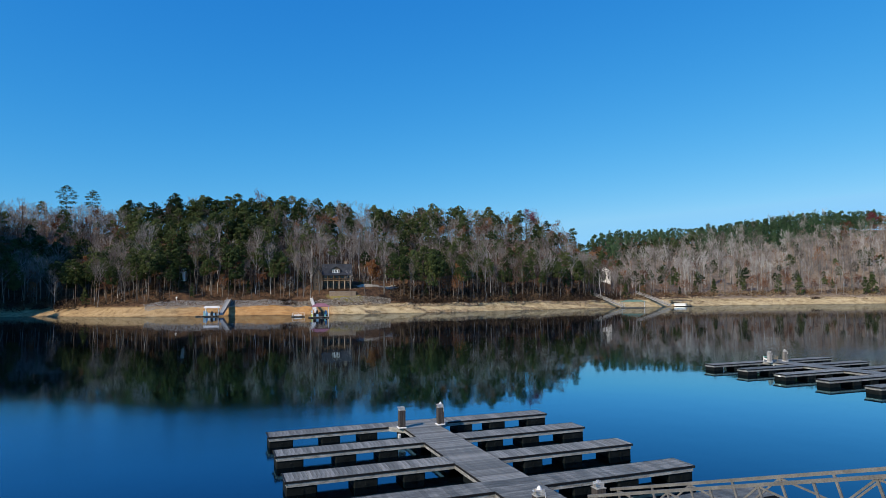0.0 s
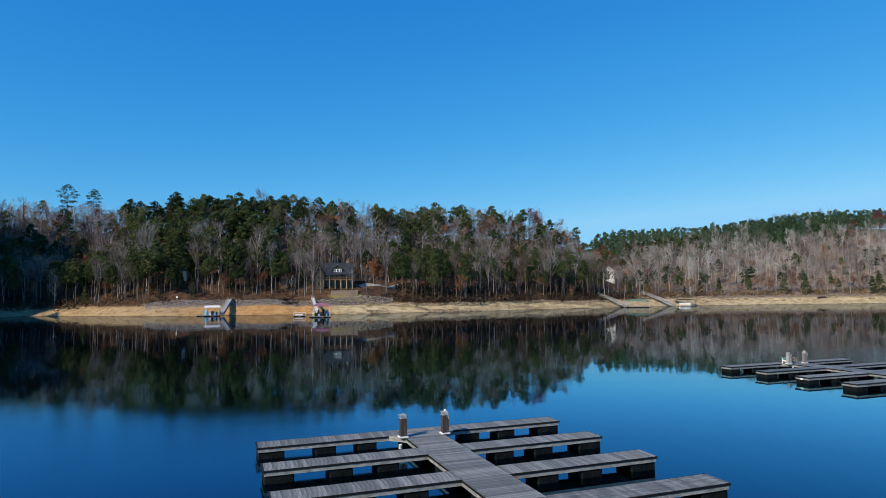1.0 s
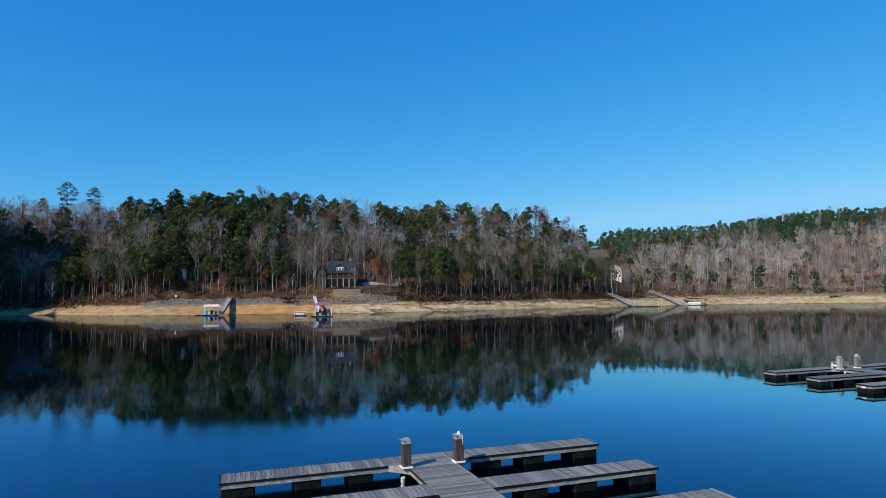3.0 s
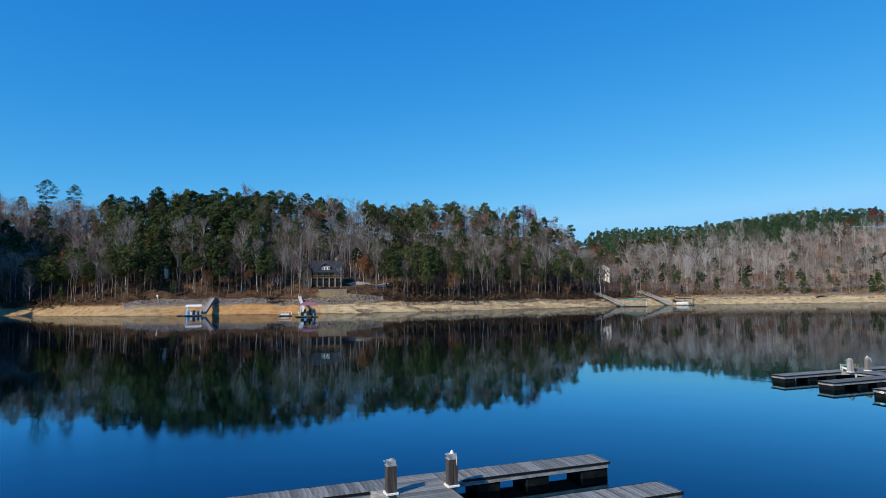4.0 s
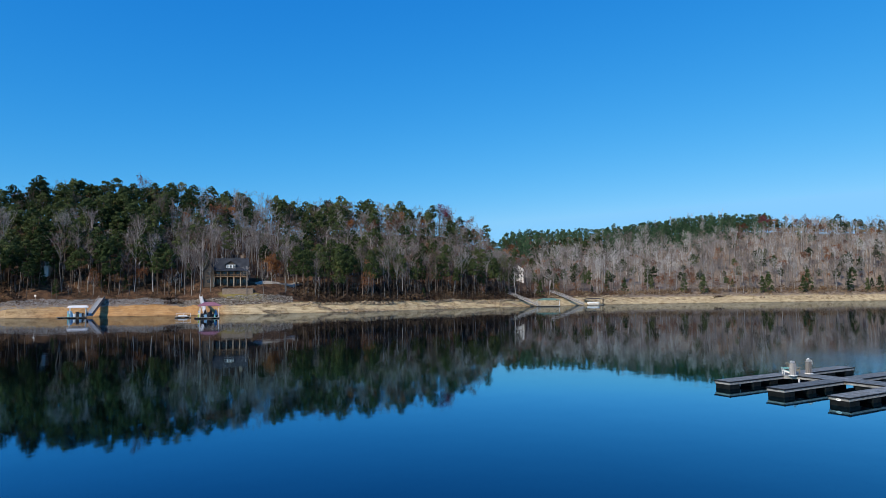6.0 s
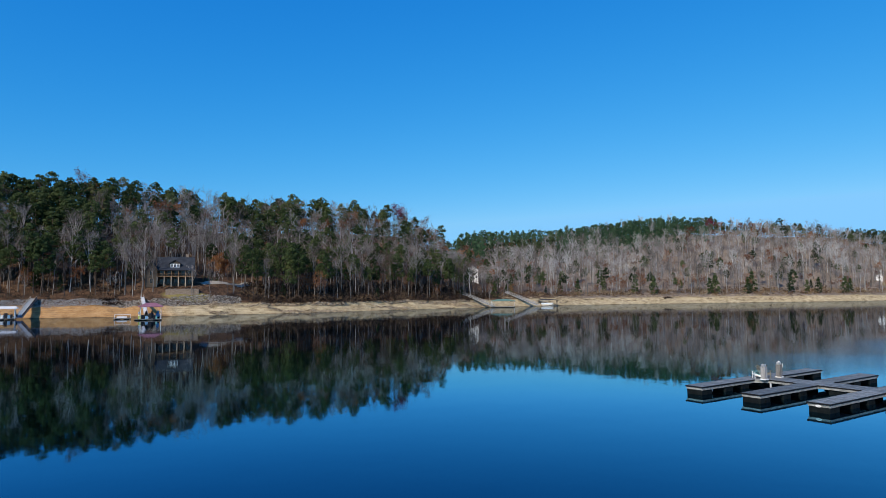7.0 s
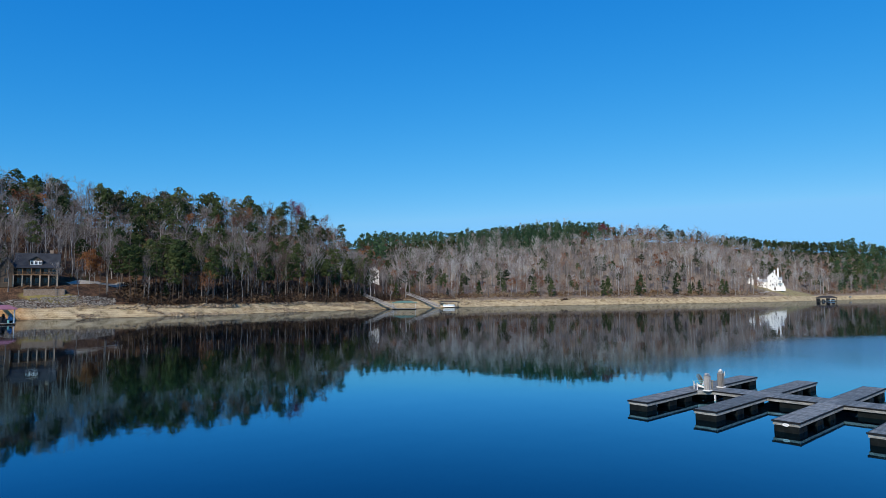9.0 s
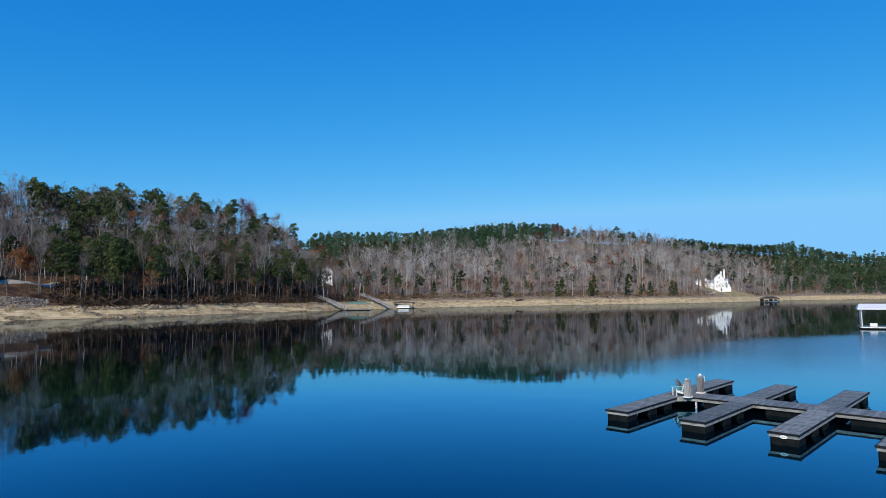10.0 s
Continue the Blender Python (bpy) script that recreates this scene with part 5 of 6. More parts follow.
def gabled_block(bm, x0, x1, y0, y1, z0, z1, rise, along="x"):
    """Walls of a house with gable ends."""
    if along == "x":
        prof = [(y0, z0), (y1, z0), (y1, z1), ((y0 + y1) / 2, z1 + rise), (y0, z1)]
        rings = [[bm.verts.new((x, p[0], p[1])) for p in prof] for x in (x0, x1)]
    else:
        prof = [(x0, z0), (x1, z0), (x1, z1), ((x0 + x1) / 2, z1 + rise), (x0, z1)]
        rings = [[bm.verts.new((p[0], y, p[1])) for p in prof] for y in (y0, y1)]
    for i in range(5):
        bm.faces.new((rings[0][i], rings[0][(i + 1) % 5], rings[1][(i + 1) % 5], rings[1][i]))
    bm.faces.new(rings[0][::-1]), bm.faces.new(rings[1])
    bmesh.ops.recalc_face_normals(bm, faces=bm.faces)
    return bm


def lake_house():
    x, y = -56.0, 293.0
    h = thing("lake_house", "dark brown two-storey house with columned porch and white dormer", "house", pose(x, y, 12.6, 0, 0, 8) @ Matrix.Scale(0.92, 4))
    part("wall", gabled_block(bmesh.new(), -6.5, 8, 3, 13, -1.5, 6.9, 5.2), SIDING, h)
    part("roof", gable_roof(bmesh.new(), -6.5, 8, 3, 13, 6.95, 5.3, 0.6), ROOFING, h, "dark shingle roof")
    wing = part("wing_wall", gabled_block(bmesh.new(), -11.4, -6.6, 0.5, 11, -1.5, 6.4, 3.6, "y"), SIDING, h)
    part("wing_roof", gable_roof(bmesh.new(), -11.4, -6.6, 0.5, 11, 6.45, 3.6, 0.55, along="y"), ROOFING, wing)
    window(wing, -9.0, 0.49, 4.0, 1.3, 1.7, TIMBER), window(wing, -9.0, 0.49, 0.4, 1.3, 1.9, TIMBER)
    # porch roof
    bm = bmesh.new()
    lo = [(-5.9, -1.2, 6.0), (8.6, -1.2, 6.0), (8.6, 3.4, 7.2), (-5.9, 3.4, 7.2)]
    a, b = [bm.verts.new(p) for p in lo], [bm.verts.new((p[0], p[1], p[2] + 0.25)) for p in lo]
    for i in range(4):
        bm.faces.new((a[i], a[(i + 1) % 4], b[(i + 1) % 4], b[i]))
    bm.faces.new(a[::-1]), bm.faces.new(b)
    part("porch_roof", bm, ROOFING, h)
    part("porch_deck", boxed(-6.9, -0.9, 3.25, 8.3, 2.98, 3.55), TIMBER, h, "tan timber deck")
    rail = part("porch_rail", boxed(-6.9, -0.9, 4.42, 8.3, -0.8, 4.54), TIMBER, h)
    for i in range(38):
        part("baluster", boxed(-6.85 + i * 0.4, -0.88, 3.55, -6.8 + i * 0.4, -0.83, 4.42), TIMBER, rail)
    for i in range(6):
        px = -6.6 + i * 2.92
        part("column", boxed(px - 0.22, -0.95, -1.2, px + 0.22, -0.5, 3.25, bevel=0.03), TAN_PAINT, h, "tan square porch column")
        part("upper_post", boxed(px - 0.1, -0.8, 3.55, px + 0.1, -0.6, 6.1), TIMBER, h)
    for px in (-4.9, -2, 1, 3.9, 6.6):
        window(h, px, 2.99, 0.2, 1.5, 2.1, TIMBER)
        window(h, px, 2.99, 3.8, 1.5, 2.0, TIMBER)
    d = part("dormer", gabled_block(bmesh.new(), -1.8, 2.6, 3.3, 8.4, 7.2, 9.3, 1.5, "y"), SIDING, h, "dark gabled dormer")
    part("dormer_roof", gable_roof(bmesh.new(), -1.8, 2.6, 3.3, 8.4, 9.35, 1.5, 0.45, 0.2, "y"), ROOFING, d)
    part("window_band", boxed(-1.6, 3.24, 7.5, 2.4, 3.31, 9.15), WHITE, d, "white painted window surround")
    for px in (-1.0, 0.4, 1.8):
        window(d, px, 3.22, 7.7, 0.85, 1.2, WHITE, "dormer_window")
    part("chimney", boxed(4.6, 9.0, 8.0, 5.9, 10.2, 14.0, bevel=0.04), STONE, h, "stone chimney")
    tw = thing("terrace_wall", "low tan stone retaining wall below the brown house", "wall", pose(x, y, 9.0, 0, 0, 8))
    part("stone_face", boxed(-2.5, -4.6, -3.5, 10.0, -3.9, 1.4, bevel=0.06), STONE, tw)
    part("return_wall", boxed(9.5, -3.9, -3.5, 10.1, 3.5, 1.3, bevel=0.05), STONE, tw)
    part("coping", boxed(-2.6, -4.7, 1.4, 10.2, -3.8, 1.52), CONCRETE, tw)


lake_house()


def drive():
    """A pale drive running level beside the house, laid on the ground."""
    n, pts = 40, []
    for i in range(n + 1):
        t = i / n
        pts.append((-46 + 18 * t, 299 + 13 * t + 6 * t * t))
    vs, ts = [], []
    for i, (px, py) in enumerate(pts):
        dx, dy = 18, 13 + 12 * i / n
        k = math.hypot(dx, dy)
        for s in (-1.7, 1.7):
            qx, qy = px - dy / k * s, py + dx / k * s
            vs.append((qx, qy, stand(qx, qy) + 0.12))
    for i in range(n):
        a = 2 * i
        ts += [(a, a + 2, a + 1), (a + 1, a + 2, a + 3)]
    tagged(new("drive", from_arrays("drive", vs, ts, [CONCRETE], np.zeros(len(ts)))), "pale concrete drive beside the brown house", "drive", kind="structure")


drive()


def villa():
    vx, vy = 460.0, 425.0
    v = thing("white_villa", "tall white gabled house with chimneys on a lakeside lawn", "house", pose(vx, vy, 12.4, 0, 0, -46) @ Matrix.Scale(0.88, 4))
    part("wall", gabled_block(bmesh.new(), -4.5, 4.5, -5, 7, -4, 9.5, 4.6, "y"), STUCCO, v)
    part("roof", gable_roof(bmesh.new(), -4.5, 4.5, -5, 7, 9.55, 4.6, 0.4, 0.25, "y"), ROOF_GREY, v, "pale grey metal roof")
    w = part("east_wing", gabled_block(bmesh.new(), 4.51, 8.2, -3.5, 6, -4, 7.0, 2.0), STUCCO, v)
    part("east_roof", gable_roof(bmesh.new(), 4.7, 8.2, -3.5, 6, 7.05, 2.0, 0.3, 0.2), ROOF_GREY, w)
    part("buttress", box(boxed(8.2, -4, -4, 9.4, 0, 3.6, bevel=0.1), 9.4, -4, -4, 10.6, 0, 1.0), STUCCO, v)
    w = part("west_wing", gabled_block(bmesh.new(), -13.5, -4.51, -2.5, 5, -4, 5.0, 2.8), STUCCO, v)
    part("west_roof", gable_roof(bmesh.new(), -13.5, -4.7, -2.5, 5, 5.05, 2.8, 0.35, 0.2), ROOF_GREY, w)
    porch = part("front_gable", gabled_block(bmesh.new(), -1.6, 4.2, -7.2, -5.02, -4, 5.4, 2.6, "y"), STUCCO, v)
    part("gable_roof", gable_roof(bmesh.new(), -1.6, 4.2, -7.2, -5.3, 5.45, 2.6, 0.45, 0.3, "y"), ROOF_GREY, porch, "grey metal gable roof")
    part("door", boxed(0.8, -7.28, -3.2, 2.2, -7.2, -0.6), SIDING, porch, "dark front door")
    for px in (-0.4, 3.0):
        window(porch, px, -7.21, 1.4, 0.9, 1.8, WHITE)
    part("balcony", boxed(4.6, -5.4, 3.4, 8.2, -3.55, 3.7), ROOF_GREY, v, "narrow balcony floor")
    part("balcony_rail", boxed(4.6, -5.4, 4.4, 8.2, -5.3, 4.5), SIDING, v)
    for cx, cy, top in ((5.2, 3, 18.6), (2.4, 5.5, 16.8), (-12.2, 2, 9.6)):
        c = part("chimney", boxed(cx - 0.7, cy - 0.7, 4, cx + 0.7, cy + 0.7, top, bevel=0.05), STUCCO, v)
        part("chimney_cap", boxed(cx - 0.85, cy - 0.85, top, cx + 0.85, cy + 0.85, top + 0.25), CONCRETE, c)
    for x0, z, ww, hh in ((-2.4, 0.8, 0.8, 1.6), (0, 0.6, 1.1, 2.2), (2.4, 0.8, 0.8, 1.6), (-1.9, 5, 0.7, 1.5), (1.9, 5, 0.7, 1.5), (0, 9.4, 0.8, 1.4)):
        window(v, x0, -5.01, z, ww, hh, WHITE)
    for z in (0.4, 4.2):
        window(v, 6.4, -3.51, z, 1.3, 1.3, WHITE)
    for x0 in (-12, -9.4, -6.8):
        window(v, x0, -2.51, 1.0, 0.8, 1.3, WHITE)
    g = thing("white_guest_house", "small white gabled guest house behind bare trees", "house", pose(448.5, 437.5, 12.8, 0, 0, -46) @ Matrix.Scale(0.88, 4))
    part("wall", gabled_block(bmesh.new(), -2.6, 2.6, -4, 4, -4, 6.5, 2.4, "y"), STUCCO, g)
    part("roof", gable_roof(bmesh.new(), -2.6, 2.6, -4, 4, 6.55, 2.4, 0.3, 0.2, "y"), WHITE, g)
    part("chimney", boxed(1.0, 2, 5, 2.0, 3.0, 13.0, bevel=0.05), STUCCO, g)
    window(g, 0, -4.01, 1.5, 1.4, 2.0), window(g, 0, -4.01, 5.0, 1.1, 1.4)


villa()


def garden_path():
    """A pale path running along the shore below the villa's lawn."""
    vs, ts, n = [], [], 60
    for i in range(n + 1):
        az = 46.6 + 3.0 * i / n
        for d in (34.0, 36.4):
            x, y = map(float, place(az, d + 1.2 * math.sin(i * 0.11)))
            vs.append((x, y, stand(x, y) + 0.15))
    for i in range(n):
        a = 2 * i
        ts += [(a, a + 1, a + 2), (a + 1, a + 3, a + 2)]
    tagged(new("garden_path", from_arrays("garden_path", vs, ts, [CONCRETE], np.zeros(len(ts)))), "pale path along the shore below the villa", "path", kind="structure")


garden_path()


def small_house(x, y, z, turn, label, wall, roof, w=9.0):
    h = thing("cottage", label, "house", pose(x, y, z, 0, 0, turn))
    part("wall", gabled_block(bmesh.new(), -w / 2, w / 2, -4, 5, -4, 6.0, w * 0.4, "y"), wall, h)
    part("roof", gable_roof(bmesh.new(), -w / 2, w / 2, -4, 5, 6.05, w * 0.4, 0.4, 0.2, "y"), roof, h)
    for px in (-w * 0.3, 0, w * 0.3):
        window(h, px, -4.01, 0.5, 0.9, 1.8), window(h, px, -4.01, 3.6, 0.9, 1.4)
    part("gable_vent", boxed(-0.35, -4.06, 6.2, 0.35, -3.98, 6.9), WHITE, h)


small_house(-131.5, 298, stand(-131.5, 298) + 3.6, 15, "pale cottage half hidden by pines on the slope", STUCCO, ROOFING, 3.0)
small_house(109, 437, stand(109, 437) + 1.4, -14, "pale gabled cottage half hidden among trees above the shore", STUCCO, ROOFING, 7.5)


# ---- far docks ----
def raft(parent, x0, y0, x1, y1, deck=DECK):
    part("platform", boxed(x0, y0, 0.32, x1, y1, 0.52, bevel=0.01), deck, parent)
    part("edge_strip", boxed(x0 - 0.04, y0 - 0.04, 0.2, x1 + 0.04, y0, 0.34), RUBBER, parent)
    part("edge_strip", boxed(x0 - 0.04, y1, 0.2, x1 + 0.04, y1 + 0.04, 0.34), RUBBER, parent)
    k = max(2, int((x1 - x0) / 2.2))
    for i in range(k):
        c = x0 + (x1 - x0) * (i + 0.5) / k
        part("float", boxed(c - 0.75, y0 + 0.1, -0.3, c + 0.75, y1 - 0.1, 0.318, bevel=0.05), FLOAT, parent)


def ramp(name, label, p, q, width, mat, solid=False, dark_side=False):
    """A straight shore ramp from p up to q, with open rails or solid sides."""
    p, q = Vector(p), Vector(q)
    d = q - p
    r = thing(name, label, "ramp", Matrix.Translation(p) @ d.to_track_quat("Y", "Z").to_matrix().to_4x4(), "shore ramps")
    L = d.length
    part("tread", boxed(-width / 2, 0, -0.06, width / 2, L, 0.04), mat if solid else DECK, r)
    for s in (-1, 1):
        x = s * width / 2
        side = part("side_beam", boxed(x - 0.06, 0, -0.14, x + 0.06, L, 0.2), mat, r)
        if solid:
            part("handrail", boxed(x - 0.04, 0, 0.85, x + 0.04, L, 0.95), GALV, side)
            # dark panel and strip painted in for the ramp's shaded side and shadow
            if dark_side and s == 1:
                part("shade_panel", boxed(x - 0.03, 0.2, 0.2, x + 0.03, L, 0.86), DARK, side, "dark panel for the ramp's shaded side")
                part("shadow_strip", boxed(x - 0.05, 0.2, -0.4, x + 0.05, L, -0.14), DARK, side, "dark strip for the shadow below the ramp")
            for i in range(int(L / 3) + 1):
                part("upright", boxed(x - 0.03, i * 3.0, 0.1, x + 0.03, i * 3.0 + 0.06, 0.86), GALV, side)
            continue
        part("handrail", boxed(x - 0.07, 0, 0.98, x + 0.07, L, 1.14), mat, side)
        for i in range(int(L / 1.6) + 1):
            part("upright", boxed(x - 0.05, i * 1.6, 0.1, x + 0.05, i * 1.6 + 0.1, 1.0), mat, side)


def canopy_dock(m, label, w, dpt, roof_mat, rise, tall, hip=True, group="", post_mat=WHITE):
    """A floating platform with corner posts under a shallow roof."""
    d = thing("covered_dock", label, "boat dock", m, group)
    raft(d, -w / 2, -dpt / 2, w / 2, dpt / 2)
    for sx in (-1, 1):
        for sy in (-1, 0, 1):
            px, py = sx * (w / 2 - 0.25), sy * (dpt / 2 - 0.25)
            part("post", boxed(px - 0.07, py - 0.07, 0.52, px + 0.07, py + 0.07, tall, bevel=0.01), post_mat, d)
    bm = bmesh.new()
    o, r = 0.45, 0.45 if hip else 0.02
    lo = [(-w / 2 - o, -dpt / 2 - o), (w / 2 + o, -dpt / 2 - o), (w / 2 + o, dpt / 2 + o), (-w / 2 - o, dpt / 2 + o)]
    a, b = [bm.verts.new((*p, tall - 0.18)) for p in lo], [bm.verts.new((*p, tall)) for p in lo]
    c = [bm.verts.new((s * (w / 2 - w * r * 0.6 * hip), 0, tall + rise)) for s in (-1, 1)]
    for i in range(4):
        bm.faces.new((a[i], a[(i + 1) % 4], b[(i + 1) % 4], b[i]))
    bm.faces.new(a[::-1])
    bm.faces.new((b[0], b[1], c[1], c[0])), bm.faces.new((b[1], b[2], c[1])), bm.faces.new((b[2], b[3], c[0], c[1])), bm.faces.new((b[3], b[0], c[0]))
    part("roof", bm, roof_mat, d)
    return d


def skiff(m, label, length=5.5, top=WHITE, trim=BLUE_PLASTIC):
    """A small motorboat with hull, deck, windscreen, seats and outboard. Bow towards +x."""
    b = thing("motorboat", label, "boat", m, "boats at the docks")
    bm = bmesh.new()
    rings = []
    for t, w, z0, z1 in ((0, 0.95, 0.0, 0.75), (0.35, 1.05, -0.05, 0.78), (0.7, 0.85, 0.0, 0.88), (0.9, 0.42, 0.2, 0.98), (1.0, 0.04, 0.6, 1.02)):
        x = (t - 0.5) * length
        rings.append([bm.verts.new(p) for p in ((x, -w, z1), (x, -w * 0.7, z0 + 0.15), (x, 0, z0), (x, w * 0.7, z0 + 0.15), (x, w, z1))])
    for p, q in zip(rings, rings[1:]):
        for i in range(4):
            bm.faces.new((p[i], p[i + 1], q[i + 1], q[i]))
        bm.faces.new((p[4], p[0], q[0], q[4]))
    bm.faces.new(rings[0])
    bmesh.ops.recalc_face_normals(bm, faces=bm.faces)
    part("hull", bm, top, b)
    for q in (-1.06, 1.03):
        part("stripe", boxed(-length * 0.45, q, 0.5, length * 0.2, q + 0.03, 0.66), trim, b)
    part("windscreen", bar(bmesh.new(), (0.2 * length, -0.7, 1.1), (0.2 * length, 0.7, 1.1), 0.06, 0.5), GLASS, b)
    part("console", boxed(0.05 * length, -0.6, 0.8, 0.18 * length, 0.6, 1.15, bevel=0.04), top, b)
    for s in (-0.5, 0.5):
        part("seat", boxed(-0.5, s - 0.25, 0.8, 0.0, s + 0.25, 1.25, bevel=0.05), trim, b)
    part("outboard", boxed(-length / 2 - 0.45, -0.2, 0.35, -length / 2 - 0.02, 0.2, 1.3, bevel=0.08), DARK, b)
    return b


def pontoon_boat(m, label):
    """A flat deck on two tubes, fenced by white panels, with a helm, a bench and an outboard."""
    b = thing("pontoon_boat", label, "boat", m, "boats at the docks")
    for y in (-0.95, 0.95):
        part("pontoon", tube(tube(bmesh.new(), (-3.4, y, 0.25), (2.9, y, 0.25), 0.33, sides=10), (2.9, y, 0.25), (3.6, y, 0.42), 0.33, 0.06, sides=10), GALV, b)
    part("deck", boxed(-3.4, -1.3, 0.58, 3.3, 1.3, 0.68, bevel=0.02), DECK, b)
    for y in (-1.28, 1.24):
        for x0, x1 in ((-3.2, -1.2), (-1.1, 0.9), (1.0, 3.1)):
            fence = part("side_panel", boxed(x0, y, 0.72, x1, y + 0.04, 1.5, bevel=0.01), WHITE, b, "white side panel")
            part("stripe", boxed(x0 + 0.1, y - 0.012, 0.9, x1 - 0.1, y + 0.052, 1.1), BLUE_PLASTIC, fence)
            part("rail", boxed(x0, y - 0.01, 1.5, x1, y + 0.05, 1.56), GALV, fence)
    part("front_gate", boxed(3.1, -1.2, 0.72, 3.14, 1.2, 1.5), WHITE, b)
    part("bench", boxed(-3.0, -1.1, 0.68, -2.2, 1.1, 1.35, bevel=0.08), WHITE, b)
    part("helm", boxed(-0.4, 0.3, 0.68, 0.3, 1.1, 1.75, bevel=0.06), WHITE, b)
    part("windscreen", boxed(0.3, 0.35, 1.75, 0.34, 1.05, 2.15), GLASS, b)
    part("bimini", boxed(-2.2, -1.25, 2.55, 0.9, 1.25, 2.66, bevel=0.04), WHITE, b, "white cloth sun top")
    for x in (-2.0, 0.7):
        for y in (-1.2, 1.2):
            part("bow_post", bar(bmesh.new(), (x, y, 1.5), (x, y, 2.56), 0.05, 0.05), GALV, b)
    part("outboard", boxed(-3.95, -0.22, 0.3, -3.42, 0.22, 1.35, bevel=0.1), DARK, b)
    return b


# dock with an open frame canopy and a steep ramp
canopy_dock(pose(-101.4, 257.5, 0, 0, 0, 18), "floating dock with pale frame canopy moored off the sandy bank", 5.6, 4.6, WHITE, 0.7, 3.9, hip=False, group="covered docks across the lake")
sw = thing("swim_platform", "low grey floating platform joined to the canopy dock", "platform", pose(-106.2, 258.9, 0, 0, 0, 18))
raft(sw, -2.6, -1.6, 2.2, 1.6)
part("slide_box", boxed(0.6, -0.9, 0.52, 2.0, 0.7, 2.6, bevel=0.08), BLUE_PLASTIC, sw, "pale blue plastic box")
skiff(pose(-101.0, 257.2, 0.62, 0, 0, 190), "white motorboat lifted on the canopy dock", 5.2, WHITE, DARK)
ramp("shore_ramp", "pale grey shore ramp with thin rails, shaded side painted dark", (-98.5, 259.5, 0.7), (-103.0, 282.5, stand(-103.0, 282.5) + 0.7), 2.0, ROOF_GREY, True, True)

ga = thing("gear_stack", "covered gear and a pale blue tub crowded on canopy dock", "gear", pose(-101.6, 256.3, 0.52, 0, 0, 18))
for gx, gw, gh, mt in ((-2.2, 0.7, 1.2, TEAL), (-1.3, 0.8, 1.5, BLUE_PLASTIC), (-0.4, 0.8, 1.1, WHITE), (0.6, 0.9, 1.8, DARK), (1.5, 0.7, 1.2, BLUE_PLASTIC), (2.2, 0.6, 1.4, DARK)):
    part("crate", boxed(gx - gw / 2, -0.6, 0, gx + gw / 2, 0.6, gh, bevel=0.08), mt, ga)

# dock with the maroon roof
canopy_dock(pose(-50.2, 233.5, 0, 0, 0, 12), "floating boat dock under a maroon hipped roof, crowded with gear", 6.4, 6.5, MAROON, 1.1, 4.4, group="covered docks across the lake")
skiff(pose(-50.0, 233.6, 0.6, 0, 0, 100), "dark motorboat stored on the maroon-roofed dock", 5.4, DARK, BLUE_PLASTIC)
kb = thing("kayak_rack", "rack of blue and white kayaks beside the maroon-roofed dock", "rack", pose(-53.4, 232.6, 0, 0, 0, 12))
raft(kb, -0.9, -2.2, 0.55, 2.2)
for i, mt in enumerate((BLUE_PLASTIC, WHITE, BLUE_PLASTIC)):
    part("kayak", tube(tube(bmesh.new(), (0, -1.9, 0.85 + i * 0.75), (0, 0, 0.85 + i * 0.75), 0.08, 0.32), (0, 0, 0.85 + i * 0.75), (0, 1.9, 0.85 + i * 0.75), 0.32, 0.08), mt, kb)
part("rack_post", boxed(-0.06, -0.06, 0.52, 0.06, 0.06, 3.1), GALV, kb)
ramp("shore_ramp", "white shore ramp climbing from the maroon-roofed dock to the bank", (-52.5, 238, 0.7), (-65.8, 285.5, stand(-65.8, 285.5) + 0.6), 1.0, WHITE, True)
gr = thing("gear_stack", "dark stack of covered gear and coolers on the dock", "gear", pose(-50.6, 231.4, 0.52, 0, 0, 12))
for gx, gw, gh, mt in ((-1.4, 0.9, 1.3, DARK), (-0.3, 0.8, 0.9, BLUE_PLASTIC), (0.7, 1.0, 1.7, DARK), (1.9, 0.8, 1.1, DARK), (-2.3, 0.7, 1.0, LIME), (2.5, 0.5, 0.8, TEAL)):
    part("crate", boxed(gx - gw / 2, -0.5, 0, gx + gw / 2, 0.5, gh, bevel=0.06), mt, gr)
jw = thing("watercraft", "two covered dark watercraft lifted side by side under the maroon roof", "watercraft", pose(-50.2, 234.4, 0.52, 0, 0, 12))
for wx, mt in ((-1.5, DARK), (0.2, DARK), (1.8, BLUE_PLASTIC)):
    part("cradle", boxed(wx - 0.5, -1.4, 0, wx + 0.5, 1.4, 0.5, bevel=0.05), FLOAT, jw)
    part("cover", tube(boxed(wx - 0.55, -1.5, 0.5, wx + 0.55, 1.3, 1.5, bevel=0.22), (wx, -0.6, 1.4), (wx, 0.7, 2.3), 0.5, 0.25), mt, jw)
fl = thing("work_float", "small low float with a white rail frame beside the dock", "platform", pose(-61.5, 244.2, 0, 0, 0, 15))
raft(fl, -2.6, -1.4, 2.6, 1.4)
for px in (-2.2, 0.2, 2.4):
    part("rail_post", boxed(px - 0.05, -1.25, 0.52, px + 0.05, -1.15, 1.7), WHITE, fl)
part("rail", boxed(-2.25, -1.25, 1.6, 2.45, -1.15, 1.72), WHITE, fl)
part("bench", boxed(-1.6, 0.2, 0.52, 1.4, 0.8, 1.0, bevel=0.03), WHITE, fl)

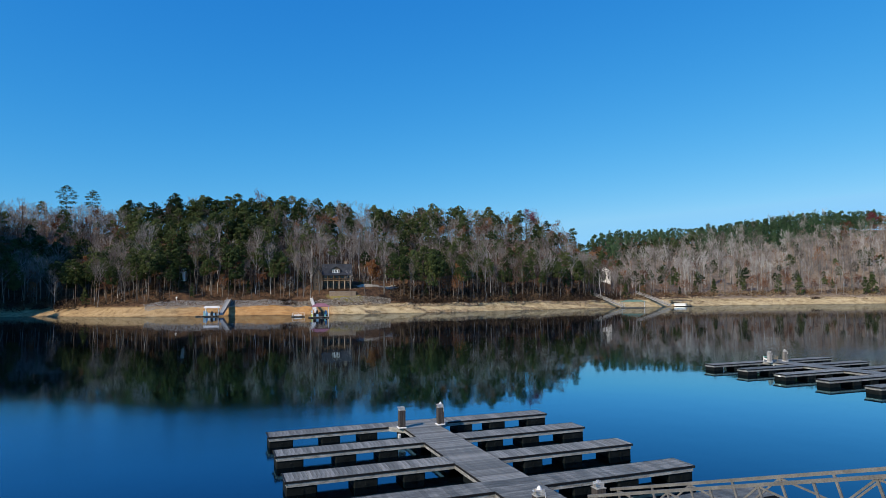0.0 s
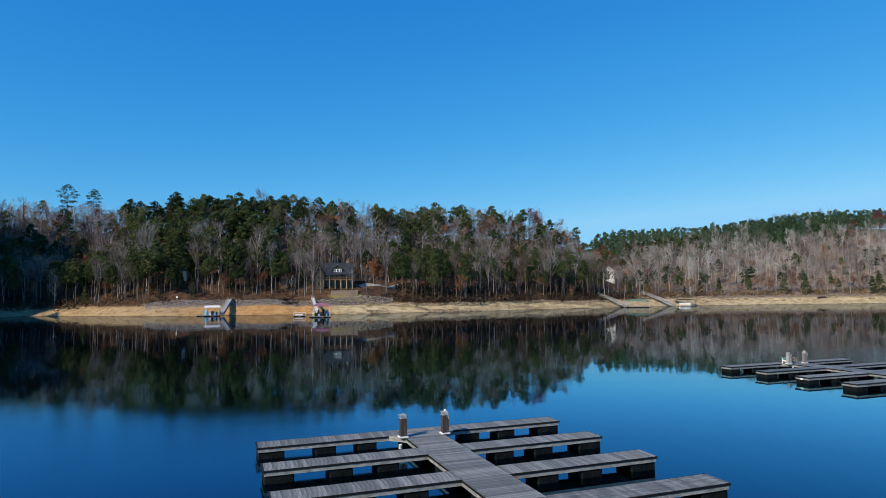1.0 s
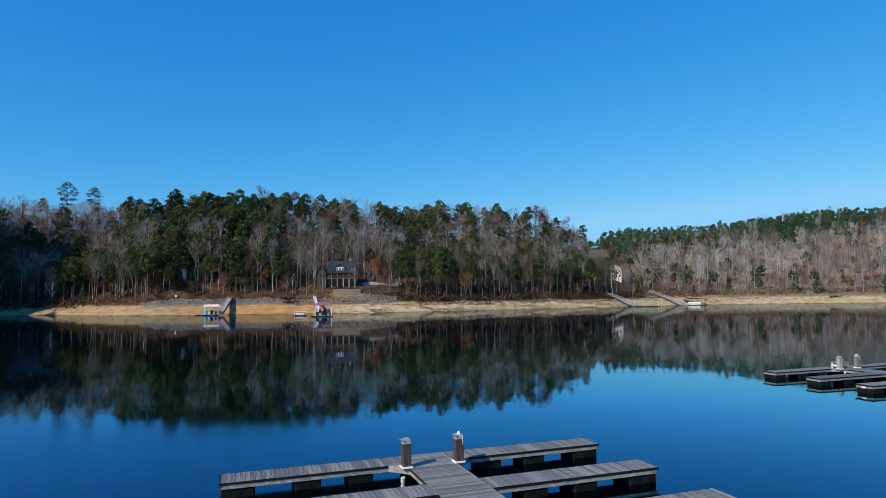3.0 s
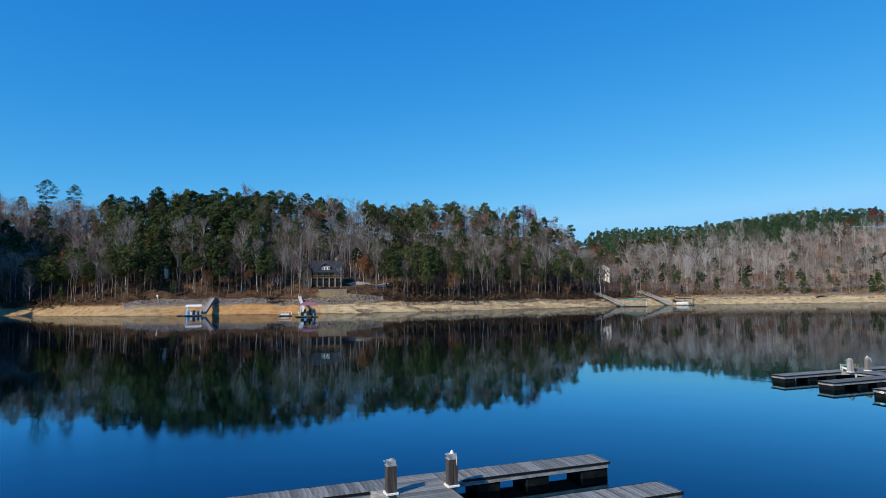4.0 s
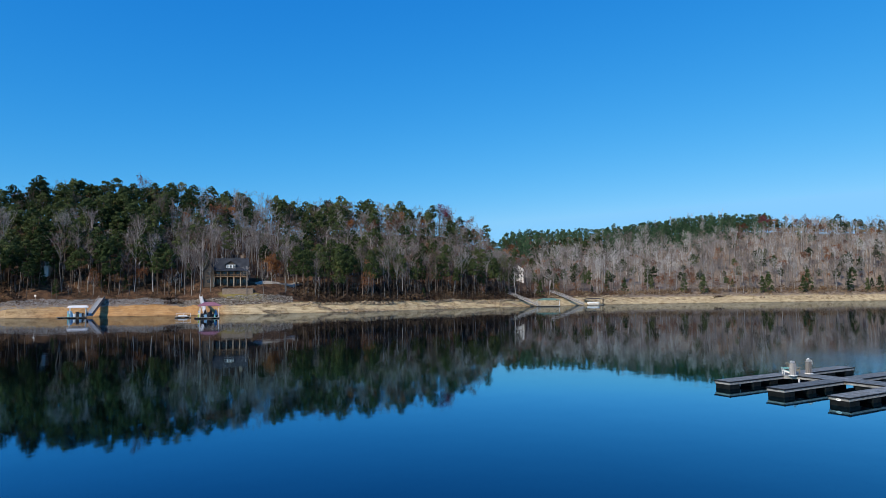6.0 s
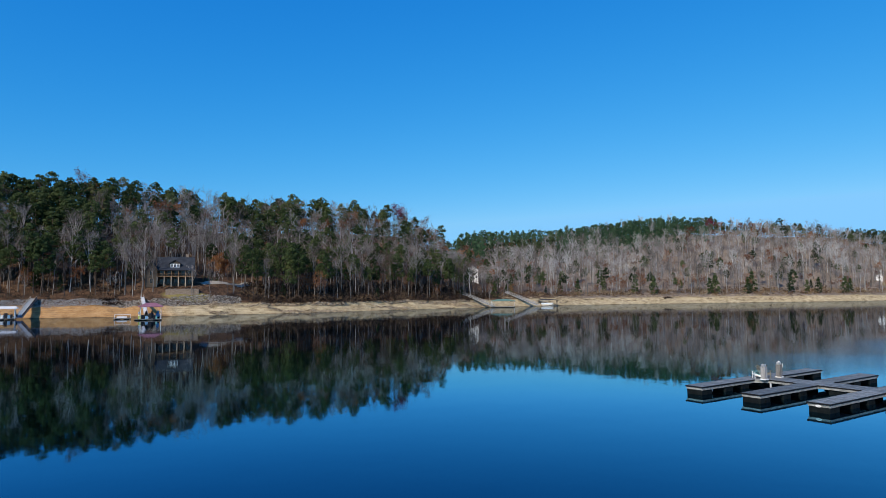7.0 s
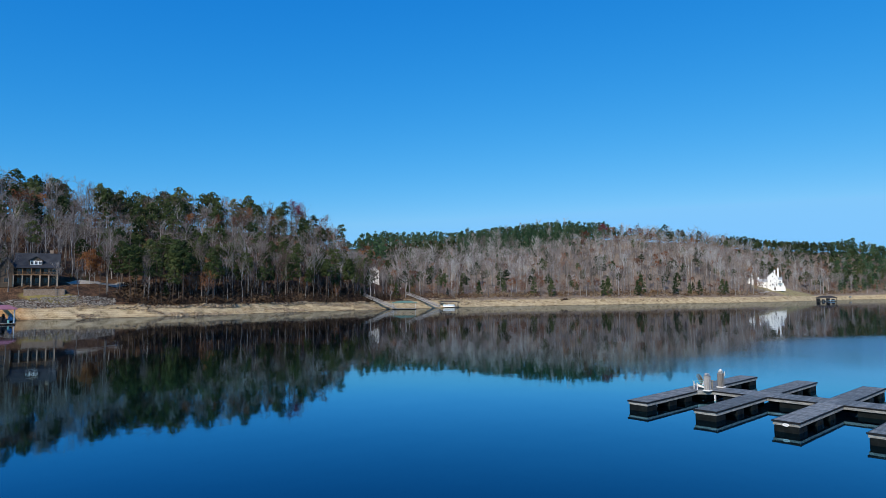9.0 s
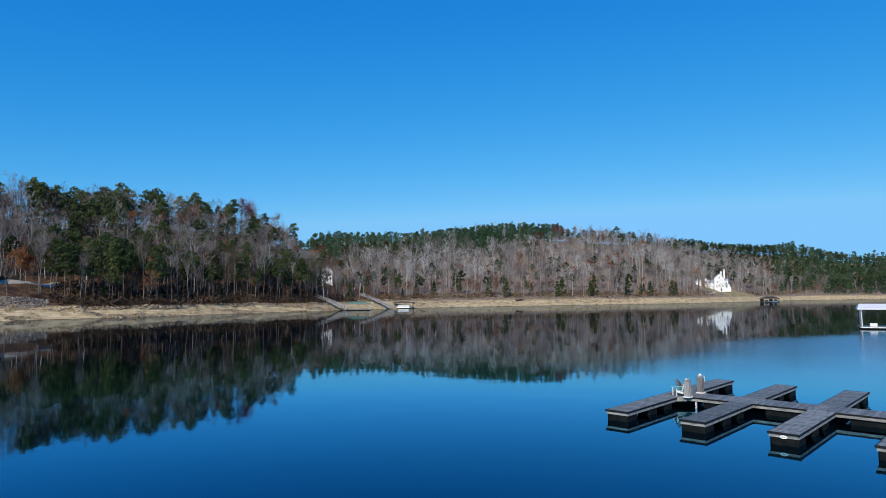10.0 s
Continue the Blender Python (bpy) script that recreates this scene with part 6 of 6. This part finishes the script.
# green-roofed dock and its neighbour
canopy_dock(pose(101, 343, 0, 0, 0, -20), "low floating dock under a faded green metal roof", 12.5, 5.5, GREEN_ROOF, 0.9, 3.6, group="covered docks across the lake")
pf = thing("swim_platform", "dark low floating platform in front of the green-roofed dock", "platform", pose(99, 337.3, 0, 0, 0, -20))
raft(pf, -6.5, -1.2, 6.0, 1.2)
ramp("shore_ramp", "long pale aluminium ramp from the bank to the green-roofed dock", (94.5, 339, 0.7), (83.5, 361, stand(83.5, 361) + 2.2), 1.8, GALV)
ramp("shore_ramp", "long pale aluminium ramp beside the pontoon dock", (124.5, 352, 0.7), (114.0, 378, stand(114.0, 378) + 2.4), 1.8, GALV)
canopy_dock(pose(135.5, 365.5, 0, 0, 0, -30), "floating dock with a flat brown canopy over a pontoon boat", 11.0, 6.0, BROWN_ROOF, 0.5, 3.6, group="covered docks across the lake", post_mat=DARK)
pontoon_boat(pose(134.9, 364.6, 0.3, 0, 0, -30) @ Matrix.Scale(1.05, 4), "white pontoon boat with blue panels under the brown canopy")

# dock before the white villa
canopy_dock(pose(465, 380, 0, 0, 0, -50), "dark canopied dock below the white villa", 14.0, 8.0, BROWN_ROOF, 1.6, 3.2, group="covered docks across the lake", post_mat=DARK)
skiff(pose(464.5, 377.5, 0.0, 0, 0, -50), "pale motorboat under the dark canopy", 8.0, BLUE_PLASTIC, DARK)

gv = thing("gear_stack", "dark covered gear stacked on the villa dock", "gear", pose(465, 380.5, 0.52, 0, 0, -50))
for gx, gw, gh in ((-5.0, 2.4, 2.2), (-1.8, 2.0, 1.4), (1.5, 2.6, 2.3), (4.9, 2.2, 1.8)):
    part("crate", boxed(gx - gw / 2, -1.2, 0, gx + gw / 2, 1.2, gh, bevel=0.2), DARK, gv)

# white-roofed boat shelter further along
sh = canopy_dock(pose(137.4, 105.3, 0, 0, 0, -57), "white-roofed boat shelter standing on a floating dock in open water", 15.0, 8.5, WHITE, 0.9, 4.1, hip=False, group="covered docks across the lake")
skiff(pose(138.5, 103.5, 0.55, 0, 0, 125), "white motorboat parked under the white-roofed shelter", 6.0, WHITE, DARK)
for sx, sy, w, dp in ((0, -4.29, 7.54, 0.04), (0, 4.25, 7.54, 0.04)):
    part("fascia_board", boxed(sx - w, sy, 0.34, sx + w, sy + dp, 0.5), WHITE, sh, "white fascia board")
for sx in (-7.58, 7.54):
    part("fascia_board", boxed(sx, -4.2, 0.34, sx + 0.04, 4.2, 0.5), WHITE, sh, "white fascia board")
for sx in (-1.2, 2.2):
    rail = part("lift_rail", tube(bmesh.new(), (sx, -3.6, 0.52), (sx, -3.6, 2.3), 0.06), GALV, sh, "curved boat lift rail")
    part("rail_bow", tube(bmesh.new(), (sx, -3.6, 2.3), (sx + 0.9, -3.6, 2.9), 0.06), GALV, rail)
bx = thing("dock_box", "white storage box on the sheltered dock", "box", pose(132.6, 108.5, 0.52, 0, 0, -57))
part("bin", boxed(-0.6, -0.4, 0, 0.6, 0.4, 0.55, bevel=0.04), WHITE, bx)
part("lid", boxed(-0.65, -0.45, 0.55, 0.65, 0.45, 0.66, bevel=0.04), WHITE, bx)
skiff(pose(600, 457, stand(600, 457) - 0.1, 0, 0, -150), "long white boat drawn up on the far beach", 9.0, WHITE, WHITE)
